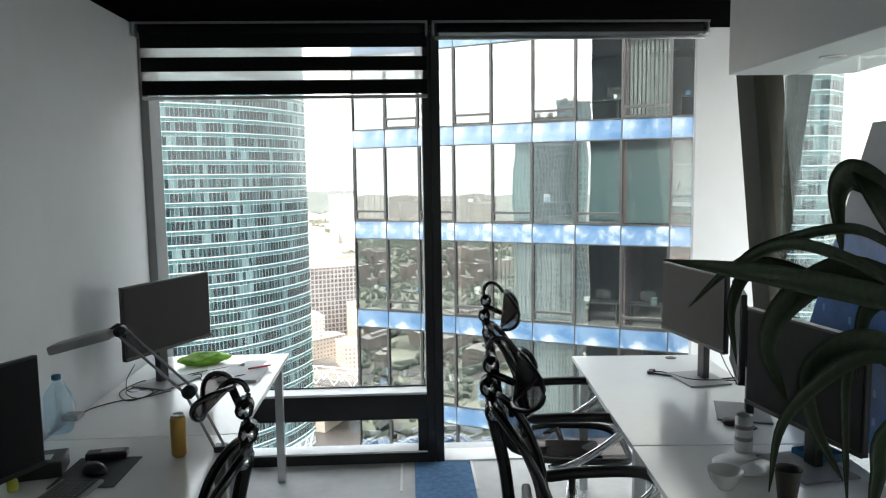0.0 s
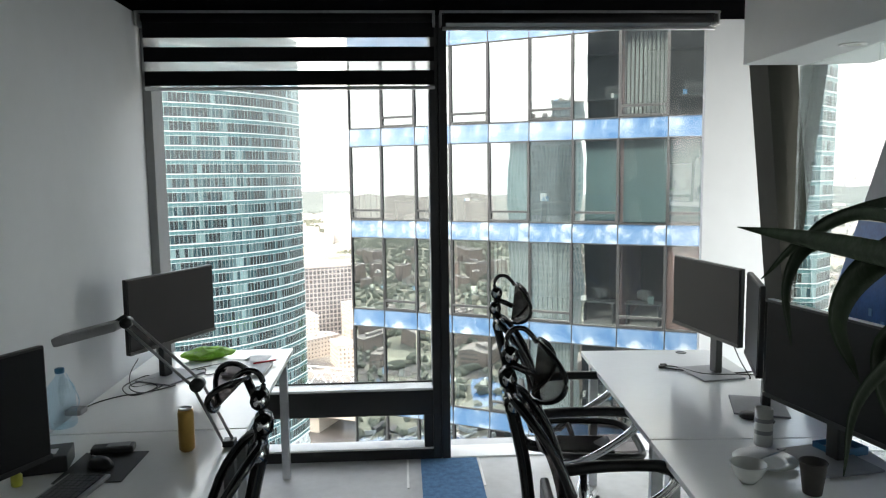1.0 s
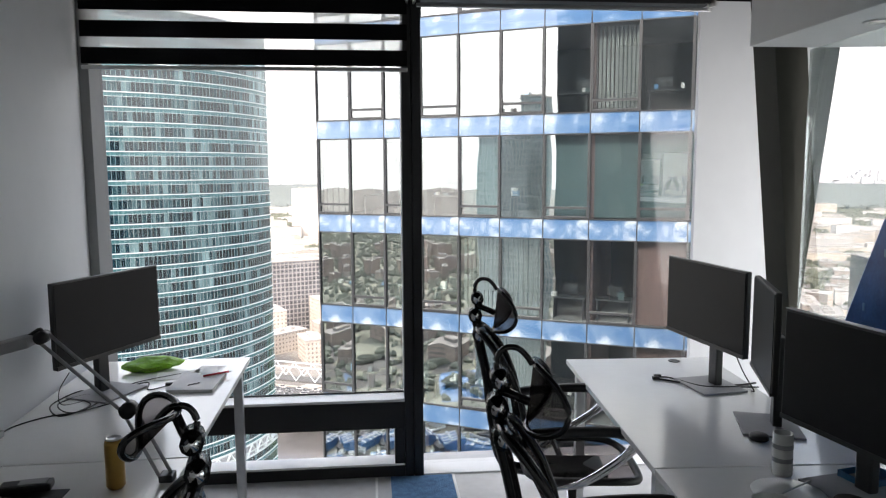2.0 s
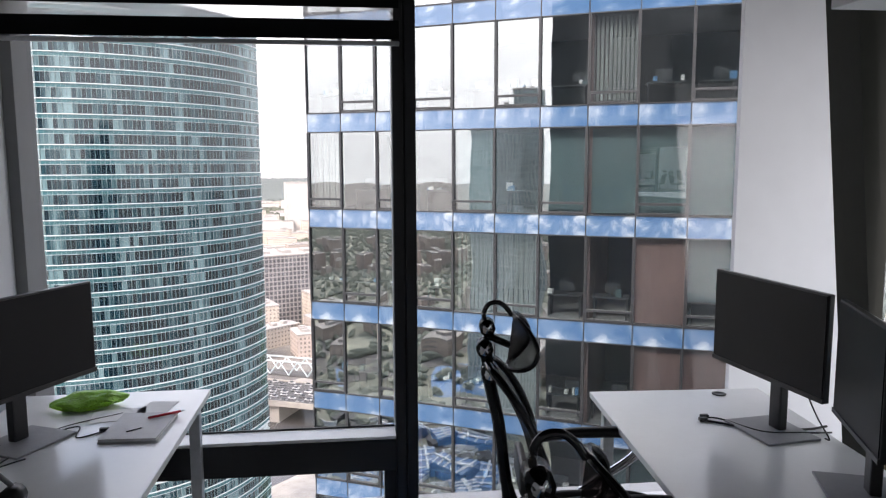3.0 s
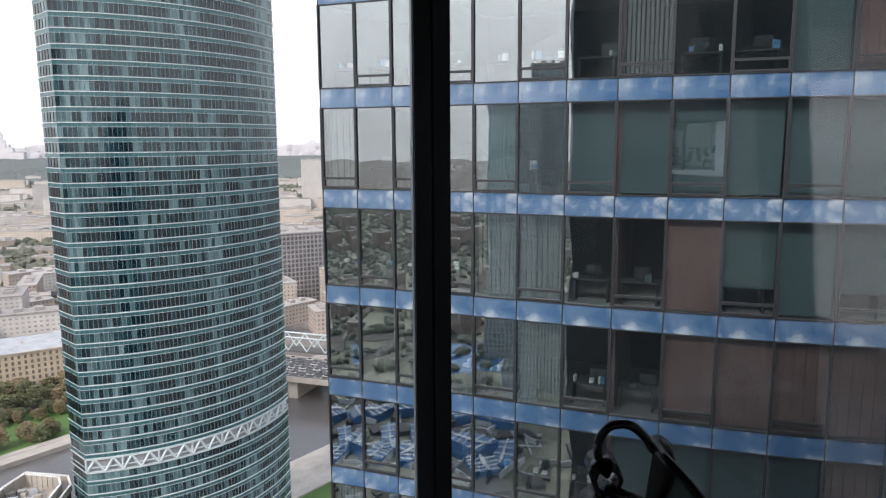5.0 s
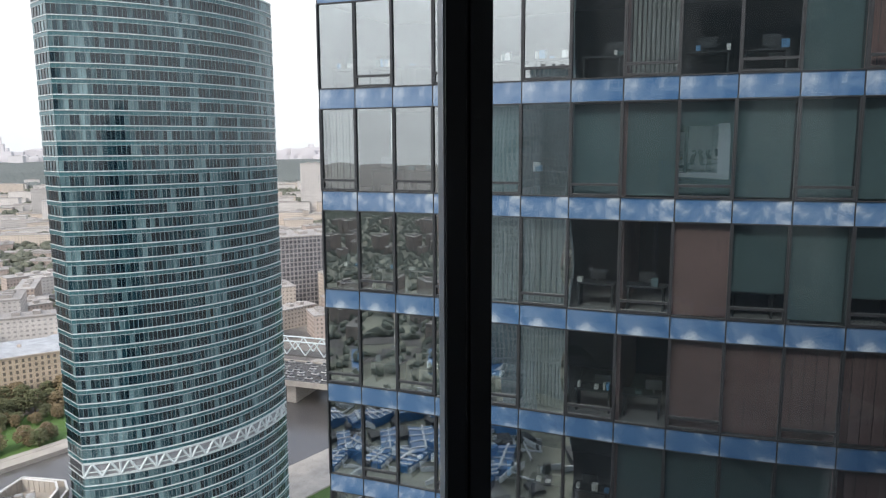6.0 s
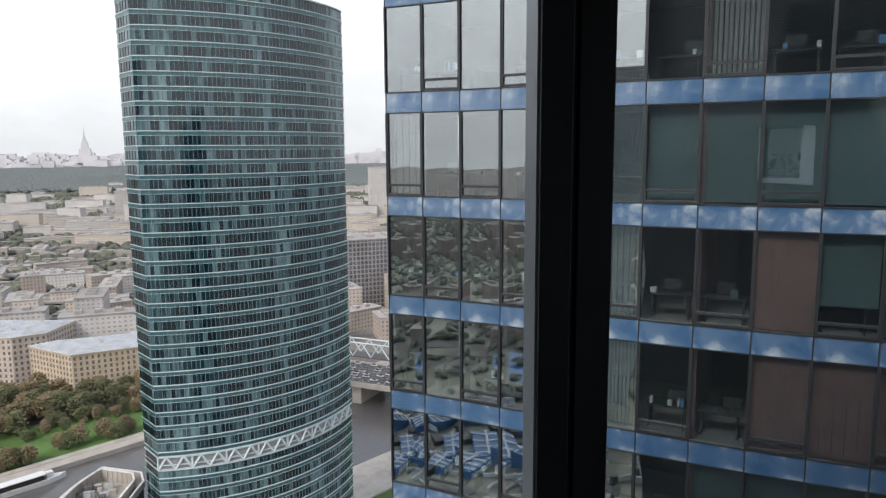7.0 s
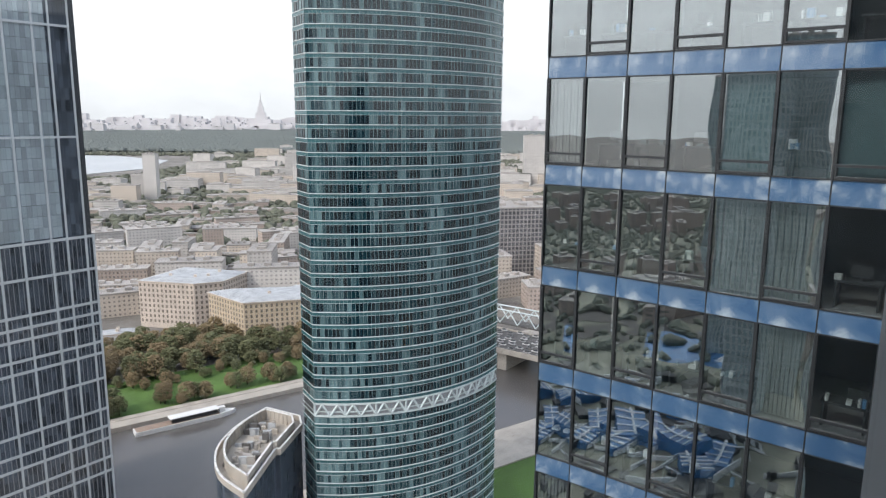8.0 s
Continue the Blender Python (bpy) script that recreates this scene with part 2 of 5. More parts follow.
    "notebook": material("grey_notebook_cover", (0.6, 0.6, 0.61), 0.6, vary=0.08, scale=10),
    "paper": material("white_paper", (0.82, 0.82, 0.81), 0.8, vary=0.03, scale=5),
    "red": material("red_pen_plastic", (0.6, 0.02, 0.03), 0.35, vary=0.1, scale=10),
    "green_bag": material("green_snack_wrapper", (0.25, 0.55, 0.04), 0.35, vary=0.35, scale=18, bump=0.5),
    "ceramic": material("white_ceramic", (0.75, 0.75, 0.73), 0.2, vary=0.04, scale=8, bump=0),
    "paper_cup": material("dark_paper_cup", (0.05, 0.042, 0.04), 0.6, vary=0.15, scale=10),
    "blue_tray": material("blue_plastic_tray", (0.02, 0.13, 0.26), 0.4, vary=0.15, scale=8),
    "rough_grass": material("waste_ground", (0.21, 0.215, 0.17), 0.95, vary=0.7, scale=0.03, bump=0, fine=40),
    "site_blue": material("blue_sheet_cladding", (0.05, 0.16, 0.34), 0.5, vary=0.5, scale=0.15, bump=0, each=0.4),
    "yellow": material("yellow_green_gel", (0.5, 0.5, 0.06), 0.3, vary=0.2, scale=10),
    "leaf": material("dark_strap_leaf", (0.009, 0.021, 0.006), 0.6, vary=0.35, scale=9, bump=0.15, spec=0.25),
    "pot": material("dark_plant_pot", (0.06, 0.05, 0.045), 0.6, vary=0.15, scale=6),
    "panel_grey": material("violet_grey_board", (0.22, 0.23, 0.27), 0.5, vary=0.1, scale=3),
    "panel_blue": material("deep_blue_board", (0.02, 0.11, 0.36), 0.4, vary=0.35, scale=9),
    "panel_mark": material("pale_blue_marks", (0.12, 0.3, 0.55), 0.5, vary=0.2, scale=9),
    "bottle_blue": glass("blue_tinted_bottle", (0.8, 0.91, 0.97), 0.12, 0.05),
    "mesh": glass("black_seat_mesh", (0.24, 0.22, 0.215), 0.012, 0.4),
    "boat_white": material("white_boat_paint", (0.75, 0.74, 0.72), 0.5, vary=0.1, scale=0.5, bump=0),
    "boat_deck": material("brown_boat_deck", (0.3, 0.22, 0.17), 0.8, vary=0.2, scale=0.5, bump=0),
}
sheer = bpy.data.materials.new("sheer_blind_fabric")
sheer.use_nodes = True
sn, sl = sheer.node_tree.nodes, sheer.node_tree.links
sn.clear()
so, sm, st, sd = (sn.new("ShaderNode" + k) for k in ("OutputMaterial", "MixShader", "BsdfTransparent", "BsdfTranslucent"))
sm.inputs[0].default_value = 0.3
sl.new(st.outputs[0], sm.inputs[1]), sl.new(sd.outputs[0], sm.inputs[2]), sl.new(sm.outputs[0], so.inputs[0])
M["sheer"] = sheer

# blue spandrel glass: mirrored clouds painted as mottling under a glossy face
sky_mottle = bpy.data.materials.new("spandrel_glass_painted_clouds")
sky_mottle.use_nodes = True
en, el = sky_mottle.node_tree.nodes, sky_mottle.node_tree.links
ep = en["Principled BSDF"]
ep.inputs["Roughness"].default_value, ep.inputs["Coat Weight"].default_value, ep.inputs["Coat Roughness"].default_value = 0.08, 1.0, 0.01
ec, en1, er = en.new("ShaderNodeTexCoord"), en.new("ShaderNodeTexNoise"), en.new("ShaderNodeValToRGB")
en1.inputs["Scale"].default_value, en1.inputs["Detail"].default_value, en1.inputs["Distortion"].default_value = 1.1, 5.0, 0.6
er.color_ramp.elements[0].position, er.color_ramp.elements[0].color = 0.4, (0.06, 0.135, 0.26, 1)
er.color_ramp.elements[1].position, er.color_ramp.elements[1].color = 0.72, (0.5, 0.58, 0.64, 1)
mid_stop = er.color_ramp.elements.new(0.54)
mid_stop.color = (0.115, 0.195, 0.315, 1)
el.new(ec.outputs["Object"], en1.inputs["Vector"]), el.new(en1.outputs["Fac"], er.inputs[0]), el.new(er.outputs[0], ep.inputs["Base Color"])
M["spandrel"] = sky_mottle

# tower glazing: neighbouring towers' reflections painted as upright streaks, and each pane a little different
tg = bpy.data.materials.new("reflection_streak_glass")
tg.use_nodes = True
gn, gk = tg.node_tree.nodes, tg.node_tree.links
gp = gn["Principled BSDF"]
gp.inputs["Roughness"].default_value, gp.inputs["IOR"].default_value = 0.08, 1.6
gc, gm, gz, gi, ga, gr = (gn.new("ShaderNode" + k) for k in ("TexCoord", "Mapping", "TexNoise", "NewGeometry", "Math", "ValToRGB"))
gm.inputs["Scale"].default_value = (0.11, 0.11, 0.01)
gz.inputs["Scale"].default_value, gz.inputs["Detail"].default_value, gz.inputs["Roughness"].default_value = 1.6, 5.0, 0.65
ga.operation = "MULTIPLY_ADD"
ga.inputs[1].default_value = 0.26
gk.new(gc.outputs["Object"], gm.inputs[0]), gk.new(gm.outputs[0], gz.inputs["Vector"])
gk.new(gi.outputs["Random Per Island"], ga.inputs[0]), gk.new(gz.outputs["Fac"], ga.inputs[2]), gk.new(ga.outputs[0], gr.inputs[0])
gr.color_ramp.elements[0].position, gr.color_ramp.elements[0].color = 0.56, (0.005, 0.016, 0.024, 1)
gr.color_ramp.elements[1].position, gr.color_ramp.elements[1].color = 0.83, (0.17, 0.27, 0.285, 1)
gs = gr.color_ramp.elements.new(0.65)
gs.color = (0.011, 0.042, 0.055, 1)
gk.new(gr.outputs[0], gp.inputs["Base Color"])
M["teal_pane"] = tg


# ---- building helpers ----
def mesh_of(name, bm, mat, smooth=False):
    data = bpy.data.meshes.new(name)
    bmesh.ops.recalc_face_normals(bm, faces=bm.faces)
    bm.to_mesh(data)
    bm.free()
    if smooth:
        for f in data.polygons:
            f.use_smooth = True
    for m in (mat if isinstance(mat, (list, tuple)) else [mat]):
        data.materials.append(M[m] if isinstance(m, str) else m)
    return data


def part(name, bm, mat, parent=None, label="", smooth=False):
    ob = new(name, mesh_of(name, bm, mat, smooth))
    ob.parent = parent
    if label:
        ob["label"] = label
    return ob


def shared(name, data, parent, m):
    ob = new(name, data)
    ob.parent = parent
    ob.matrix_basis = m
    return ob


def thing(name, m, label, category, group="", kind=""):
    ob = new(name)
    ob.matrix_basis = m
    return tagged(ob, label, category, group, kind)


def box(bm, x0, x1, y0, y1, z0, z1, bevel=0.0, m=None):
    r = bmesh.ops.create_cube(bm, size=1.0)
    vs = r["verts"]
    for v in vs:
        v.co = Vector((x0 + (v.co.x + 0.5) * (x1 - x0), y0 + (v.co.y + 0.5) * (y1 - y0), z0 + (v.co.z + 0.5) * (z1 - z0)))
    if bevel:
        es = list({e for v in vs for e in v.link_edges})
        r = bmesh.ops.bevel(bm, geom=es, offset=bevel, segments=2, affect="EDGES", profile=0.6)
        vs = list({v for f in r["faces"] for v in f.verts} | {v for v in vs if v.is_valid})
    if m is not None:
        bmesh.ops.transform(bm, matrix=m, verts=vs)
    return vs


def boxes(name, mat, rows, parent=None, label="", bevel=0.0):
    bm = bmesh.new()
    for r in rows:
        box(bm, *r, bevel=bevel)
    return part(name, bm, mat, parent, label)


def prism(bm, pts, z0, z1):
    lo, hi = [bm.verts.new((x, y, z0)) for x, y in pts], [bm.verts.new((x, y, z1)) for x, y in pts]
    k = len(pts)
    fs = [bm.faces.new(lo[::-1]), bm.faces.new(hi)]
    fs += [bm.faces.new((lo[i], lo[(i + 1) % k], hi[(i + 1) % k], hi[i])) for i in range(k)]
    return fs


def tube(bm, pts, radius, sides=8, closed=False):
    """A round bar along points; radius may be a list."""
    pts = [Vector(p) for p in pts]
    n = len(pts)
    rings, up = [], Vector((0, 0, 1))
    for i, p in enumerate(pts):
        a, b = pts[(i - 1) % n if closed else max(i - 1, 0)], pts[(i + 1) % n if closed else min(i + 1, n - 1)]
        d = (b - a).normalized()
        s = d.cross(up)
        if s.length < 0.05:
            s = d.cross(Vector((0, 1, 0)))
        s.normalize()
        t = s.cross(d)
        r = radius[i] if isinstance(radius, (list, tuple)) else radius
        rings.append([bm.verts.new(p + (s * math.cos(k * math.tau / sides) + t * math.sin(k * math.tau / sides)) * r) for k in range(sides)])
    for i in range(n if closed else n - 1):
        a, b = rings[i], rings[(i + 1) % n]
        for k in range(sides):
            bm.faces.new((a[k], a[(k + 1) % sides], b[(k + 1) % sides], b[k]))
    if not closed:
        bm.faces.new(rings[0][::-1]), bm.faces.new(rings[-1])


def curve_pts(ctrl, steps=6):
    """A smooth line through control points."""
    c = [Vector(p) for p in ctrl]
    c = [c[0] * 2 - c[1]] + c + [c[-1] * 2 - c[-2]]
    out = []
    for i in range(1, len(c) - 2):
        for k in range(steps):
            t = k / steps
            a, b, d, e = c[i - 1], c[i], c[i + 1], c[i + 2]
            out.append(0.5 * (2 * b + (d - a) * t + (2 * a - 5 * b + 4 * d - e) * t * t + (3 * b - a - 3 * d + e) * t ** 3))
    return out + [c[-2]]


def lathe(bm, prof, sides=20):
    """A turned body from (radius, height) pairs."""
    rings = [[bm.verts.new((r * math.cos(k * math.tau / sides), r * math.sin(k * math.tau / sides), z)) for k in range(sides)] for r, z in prof]
    for a, b in zip(rings, rings[1:]):
        for k in range(sides):
            bm.faces.new((a[k], a[(k + 1) % sides], b[(k + 1) % sides], b[k]))
    bm.faces.new(rings[0][::-1]), bm.faces.new(rings[-1])


ONE = Matrix()


def structure(name, mat, rows, label, category, bevel=0.0):
    return tagged(boxes(name, mat, rows, None, "", bevel), label, category, kind="structure")


# ---- the room ----
XL, GLASS, TOP = -1.66, 0.14, 2.69
structure("floor", "floor", [(-1.7, 3.4, -7.0, 0.32, -0.25, 0.0)], "grey screed office floor with scuffs", "floor")
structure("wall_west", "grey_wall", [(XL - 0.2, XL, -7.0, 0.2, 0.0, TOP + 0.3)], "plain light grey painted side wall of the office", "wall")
structure("wall_south", "white_wall", [(XL, 3.4, -7.2, -7.0, 0.0, TOP + 0.3)], "plain white painted back wall of the office", "wall")
structure("wall_east", "white_wall", [(3.4, 3.6, -7.2, -5.2, 0.0, TOP), (3.4, 3.6, -0.7, 0.2, 0.0, TOP), (3.4, 3.6, -5.2, -0.7, 0.0, 0.25), (3.4, 3.6, -5.2, -0.7, 2.25, TOP)], "plain white wall beyond the glass partition", "wall")
structure("ceiling", "black_ceiling", [(XL - 0.2, 3.62, -7.2, 0.34, TOP, TOP + 0.3)], "black painted ceiling above the office", "ceiling")
# the white pier takes the grey paint, its weaker light put into the colour
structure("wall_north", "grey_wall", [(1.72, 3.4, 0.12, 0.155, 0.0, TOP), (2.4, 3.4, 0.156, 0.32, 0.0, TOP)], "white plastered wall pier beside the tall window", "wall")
structure("ceiling_soffit", "white_wall", [(1.44, 3.38, -6.9, -0.955, 2.253, TOP - 0.002)], "white boxed soffit dropped below the ceiling", "soffit", 0.004)
structure("window_head", "frame", [(XL + 0.002, 1.718, 0.0, 0.19, 2.645, TOP - 0.002)], "dark metal head beam above the windows", "beam")
structure("carpet_strip", "carpet", [(-0.085, 0.262, -6.8, -0.012, 0.0, 0.006)], "blue carpet strip lying on the grey floor", "carpet")
structure("trim", "screed_line", [(-0.172, -0.158, -0.42, -0.02, 0.0, 0.005), (0.264, 0.278, -0.42, -0.006, 0.0, 0.005)], "thin white floor trim lines beside the carpet", "trim")

# window with a transom and a low light, and the tall undivided window
win1 = thing("window_1", ONE, "tall dark framed office window with a low transom", "window", kind="structure")
boxes("window_frame", "jamb", [(XL, -1.61, 0.0, 0.19, 0.0, 2.645)], win1, "grey jamb", 0.003)
boxes("mullion", "frame", [(0.0, 0.046, -0.002, 0.16, 0.0, 2.645), (0.054, 0.104, -0.002, 0.16, 0.0, 2.645), (0.046, 0.054, 0.012, 0.15, 0.0, 2.645)], win1, "deep dark aluminium mullion with a groove", 0.002)
# thin pale facing: daylight caught by the dark mullion's side, put into colour
boxes("mullion_flank", "flank", [(-0.004, 0.0, 0.012, 0.158, 0.483, 2.645)], win1, "mullion side in a lighter grey that stands for daylight on it")
boxes("transom", "frame", [(-1.61, 0.0, 0.0, 0.16, 0.283, 0.436)], win1, "dark transom rail", 0.003)
boxes("window_sill", "sill", [(-1.61, -0.001, 0.004, 0.135, 0.437, 0.452)], win1, "white ledge of the transom", 0.002)
boxes("bottom_rail", "frame", [(-1.61, 0.0, 0.0, 0.16, 0.0, 0.062)], win1, "dark bottom rail", 0.003)
boxes("low_sill", "sill", [(-1.61, -0.001, 0.004, 0.135, 0.063, 0.075)], win1, "white ledge of the low light", 0.002)
boxes("low_jamb", "frame", [(-0.058, -0.002, 0.002, 0.158, 0.076, 0.282)], win1, "", 0.002)
boxes("gasket", "frame", [(-1.61, -0.004, 0.132, 0.139, 0.453, 0.462)], win1)
for z0, z1, x1 in ((0.453, 2.645, -0.005), (0.076, 0.282, -0.059)):
    boxes("pane", "window", [(-1.609, x1, GLASS, GLASS + 0.012, z0, z1)], win1).visible_shadow = False
win2 = thing("window_2", ONE, "full height undivided office window pane", "window", kind="structure")
boxes("pane", "window", [(0.105, 1.718, GLASS, GLASS + 0.012, 0.012, 2.645)], win2).visible_shadow = False
boxes("window_sill", "sill", [(0.105, 1.718, -0.004, 0.19, 0.001, 0.011)], win2, "pale floor level sill", 0.002)


def roller_blind(x0, x1, down):
    b = thing("roller_blind", ONE, "black striped day and night roller blind, half lowered" if down else "black day and night roller blind, rolled up", "blind", "window blinds")
    bm = bmesh.new()
    tube(bm, [(x0 + 0.03, -0.075, 2.655), (x1 - 0.03, -0.075, 2.655)], 0.026, 16)
    part("roller", bm, "black_fabric", b, "black fabric roll", True)
    boxes("head_rail", "frame", [(x0, x1, -0.115, -0.03, 2.683, 2.689)], b, "dark head rail")
    boxes("front_trim", "steel", [(x0, x1, -0.119, -0.115, 2.676, 2.689)], b, "silver trim line")
    for x in (x0, x1 - 0.014):
        boxes("bracket", "steel", [(x, x + 0.014, -0.11, -0.02, 2.61, 2.682)], b, "grey end bracket", 0.004)
    lo = 2.262 if down else 2.597
    if down:
        boxes("top_trim", "steel", [(x0 + 0.02, x1 - 0.03, -0.054, -0.05, 2.634, 2.652)], b, "silver strip")
        for z0, z1 in ((2.552, 2.634), (2.418, 2.5), (2.284, 2.366)):
            boxes("slat", "black_fabric", [(x0 + 0.02, x1 - 0.006, -0.052, -0.049, z0, z1)], b, "black blind stripe")
        for z0, z1 in ((2.5, 2.552), (2.366, 2.418)):
            boxes("sheer_stripe", "sheer", [(x0 + 0.022, x1 - 0.03, -0.051, -0.0505, z0, z1)], b, "sheer white stripe").visible_shadow = False
    boxes("bottom_bar", "steel", [(x0 + 0.02, x1 - 0.004, -0.06, -0.042, lo - 0.006, lo + 0.014)], b, "grey metal bottom bar", 0.004)


roller_blind(-1.645, 0.035, True)
roller_blind(0.06, 1.7, False)

# leaning column and glass partition
bm = bmesh.new()
for x0, x1, d in ((0.0, 0.06, 0.0), (0.066, 0.155, 0.01)):
    vs = box(bm, x0, x1, -0.88 + d, -0.7, 0.0, 2.688)
    for v in vs:
        v.co.x += 1.835 - 0.105 * v.co.z
tagged(part("leaning_column", bm, "olive"), "olive grey clad structural column leaning outwards", "column", kind="structure")
part_m = pose(1.735, -1.0, 0, 0, 0, -3.6)
glazing = thing("glass_partition", part_m, "full height glass partition beside the desks", "partition", kind="structure")
for y0, y1 in ((-0.55, 0.09), (-2.0, -0.556), (-3.4, -2.006)):
    boxes("pane", "partition", [(0.0, 0.012, y0, y1, 0.02, 2.252)], glazing)
boxes("floor_track", "frame", [(-0.012, 0.024, -3.4, 0.09, 0.0, 0.02)], glazing)

# area lamp added to brighten the room, set in an assumed east opening
lamp = new("east_opening_fill", bpy.data.lights.new("east_opening_fill", "AREA"))
lamp.data.shape, lamp.data.size, lamp.data.size_y, lamp.data.energy, lamp.data.color = "RECTANGLE", 4.4, 1.95, 27.0, (0.95, 0.98, 1.0)
lamp.matrix_world = look((3.55, -2.95, 1.25), (0.0, -2.95, 1.25))

# ---- the city, in the frame of the outlook: x across, y away ----
CITY = pose(-0.24, -0.654, 0.0, 0, 0, 12.5)
LOW = -140.0


def city(x, y, z=0.0, turn=0.0):
    return CITY @ pose(x, y, z, 0, 0, turn)


bm = bmesh.new()
bmesh.ops.create_circle(bm, cap_ends=True, segments=64, radius=4950)
g = tagged(part("ground", bm, "ground"), "hazy city ground of grey yards and streets", "ground", kind="structure")
g.matrix_basis = city(0, 0, LOW - 0.3)
BANK = Matrix(((0.819, -0.573, 0, -71.8), (0.573, 0.819, 0, 356.6), (0, 0, 1, LOW), (0, 0, 0, 1)))


def along(name, mat, rows, label, category, bevel=0.0):
    ob = structure(name, mat, rows, label, category, bevel)
    ob.matrix_basis = CITY @ BANK
    return ob


along("water", "water", [(-900, 500, -98, 0, -0.28, 0.0)], "dull grey brown river water", "river")
along("embankment", "quay", [(-900, 500, 0, 7, -0.28, 2.2), (-900, 500, -101, -98, -0.28, 2.0), (-900, 500, -127, -101, -0.28, 3.2)], "pale granite river embankment walls", "embankment", 0.2)
along("pavement", "quay", [(-900, 500, 7.01, 11, -0.28, 2.3)], "pale embankment promenade", "pavement")
along("lawn", "lawn", [(-400, 30, 11.01, 62, -0.28, 1.2), (-60, 500, -175, -127.1, -0.28, 2.6)], "green park lawn beside the river", "lawn")


# ---- the rounded teal tower ----
def arc_plan():
    """Centre, radius and the two end angles of the bowed front."""
    c = Vector((-30.0, 241.0))
    return c, 52.0, math.atan2(-51.6, -5.6), math.atan2(-22.0, 47.1)


def teal_tower():
    t = thing("office_tower", CITY @ pose(0, 0, 0), "curved teal glass office tower with white floor lines", "tower", "glass towers")
    c, r, t0, t1 = arc_plan()
    COLS, STOREY, BASE, TOPZ = 60, 3.6, -138.6, 42.0

    def at(u, out=0.0):
        k = t0 + (t1 - t0) * u
        return c.x + (r + out) * math.cos(k), c.y + (r + out) * math.sin(k)

    side = [(-35.6, 189.3), (-40.4, 197.5)]
    plan = [at(i / COLS, -0.35) for i in range(COLS + 1)] + [(15.5, 232.0), (4.0, 250.0), (-30.0, 244.0), (-40.2, 197.8), (-35.4, 189.8)]
    bm = bmesh.new()
    prism(bm, plan, LOW, TOPZ - 0.4)
    part("body", bm, "shaft", t, "dark inner body")
    rows = int((TOPZ - BASE) / STOREY)
    truss_rows = (16,)
    panes, bands, lines, ribs, trusses, recess = (bmesh.new() for _ in range(6))

    def quad(bm, p, q, z0, z1):
        vs = [bm.verts.new((*p, z0)), bm.verts.new((*q, z0)), bm.verts.new((*q, z1)), bm.verts.new((*p, z1))]
        bm.faces.new(vs)

    def slab_ring(bm, z0, z1, out, inn):
        for i in range(0, COLS, 2):
            p, q = at(i / COLS, out), at((i + 2) / COLS, out)
            pi, qi = at(i / COLS, inn), at((i + 2) / COLS, inn)
            vs = [bm.verts.new((*a, z)) for z in (z0, z1) for a in (p, q, qi, pi)]
            for f in ((0, 1, 5, 4), (4, 5, 6, 7), (0, 3, 2, 1)):
                bm.faces.new([vs[k] for k in f])
        vs = [bm.verts.new((x, y, z)) for z in (z0, z1) for x, y in ((side[0][0] - 0.1, side[0][1] - 0.1), (side[1][0] - 0.1, side[1][1]))]
        bm.faces.new([vs[k] for k in (0, 1, 3, 2)])

    single = []
    for s in range(rows):
        z = BASE + s * STOREY
        slab_ring(lines, z + 0.98, z + 1.2, 0.28, -0.1)
        slab_ring(lines, z - 0.02, z + 0.05, 0.16, -0.1)
        if s in truss_rows:
            slab_ring(lines, z - 0.45, z - 0.1, 0.3, -0.1)
            slab_ring(lines, z + 3.1, z + 3.5, 0.3, -0.1)
            for i in range(0, COLS, 4):
                a, b, m2 = at(i / COLS, 0.12), at((i + 4) / COLS, 0.12), at((i + 2) / COLS, 0.12)
                tube(trusses, [(*a, z - 0.2), (*m2, z + 3.2)], 0.34, 4)
                tube(trusses, [(*m2, z + 3.2), (*b, z - 0.2)], 0.34, 4)
                quad(recess, at(i / COLS, -0.2), at((i + 4) / COLS, -0.2), z - 0.1, z + 3.1)
                if i % 8 == 0:
                    tube(trusses, [(*a, z - 0.2), (*a, z + 3.2)], 0.3, 4)
            continue
        for i in range(COLS):
            p, q = at((i + 0.06) / COLS, 0.0), at((i + 0.94) / COLS, 0.0)
            if 24 <= s < 32 and i < 36:
                single.append((p, q, z + 1.2))
            else:
                quad(panes, p, q, z + 1.2, z + STOREY)
            quad(bands, at(i / COLS, 0.05), at((i + 1) / COLS, 0.05), z, z + 0.95)
        for k in range(5):
            u0, u1 = k / 5 + 0.03, (k + 1) / 5 - 0.03
            f = lambda u: (side[0][0] + (side[1][0] - side[0][0]) * u - 0.02, side[0][1] + (side[1][1] - side[0][1]) * u)
            quad(panes, f(u0), f(u1), z + 1.2, z + STOREY)
            quad(bands, f(k / 5), f((k + 1) / 5), z, z + 0.95)
    for i in range(COLS + 1):
        p = at(i / COLS, 0.12)
        tube(ribs, [(*p, BASE), (*p, TOPZ)], 0.034, 4)
    tagged(part("glazing", panes, "teal_pane", t, "teal panes with painted reflection streaks"), kind="stuff")
    part("spandrels", bands, "teal_band", t, "teal spandrel bands")
    part("floor_edge", lines, "white_metal", t, "white floor edge trim")
    part("ribs", ribs, "tower_rib", t, "pale upright ribs")
    part("truss", trusses, "white_metal", t, "pale steel belt truss")
    part("truss_recess", recess, "grey_box", t, "grey recess behind the truss")
    bm = bmesh.new()
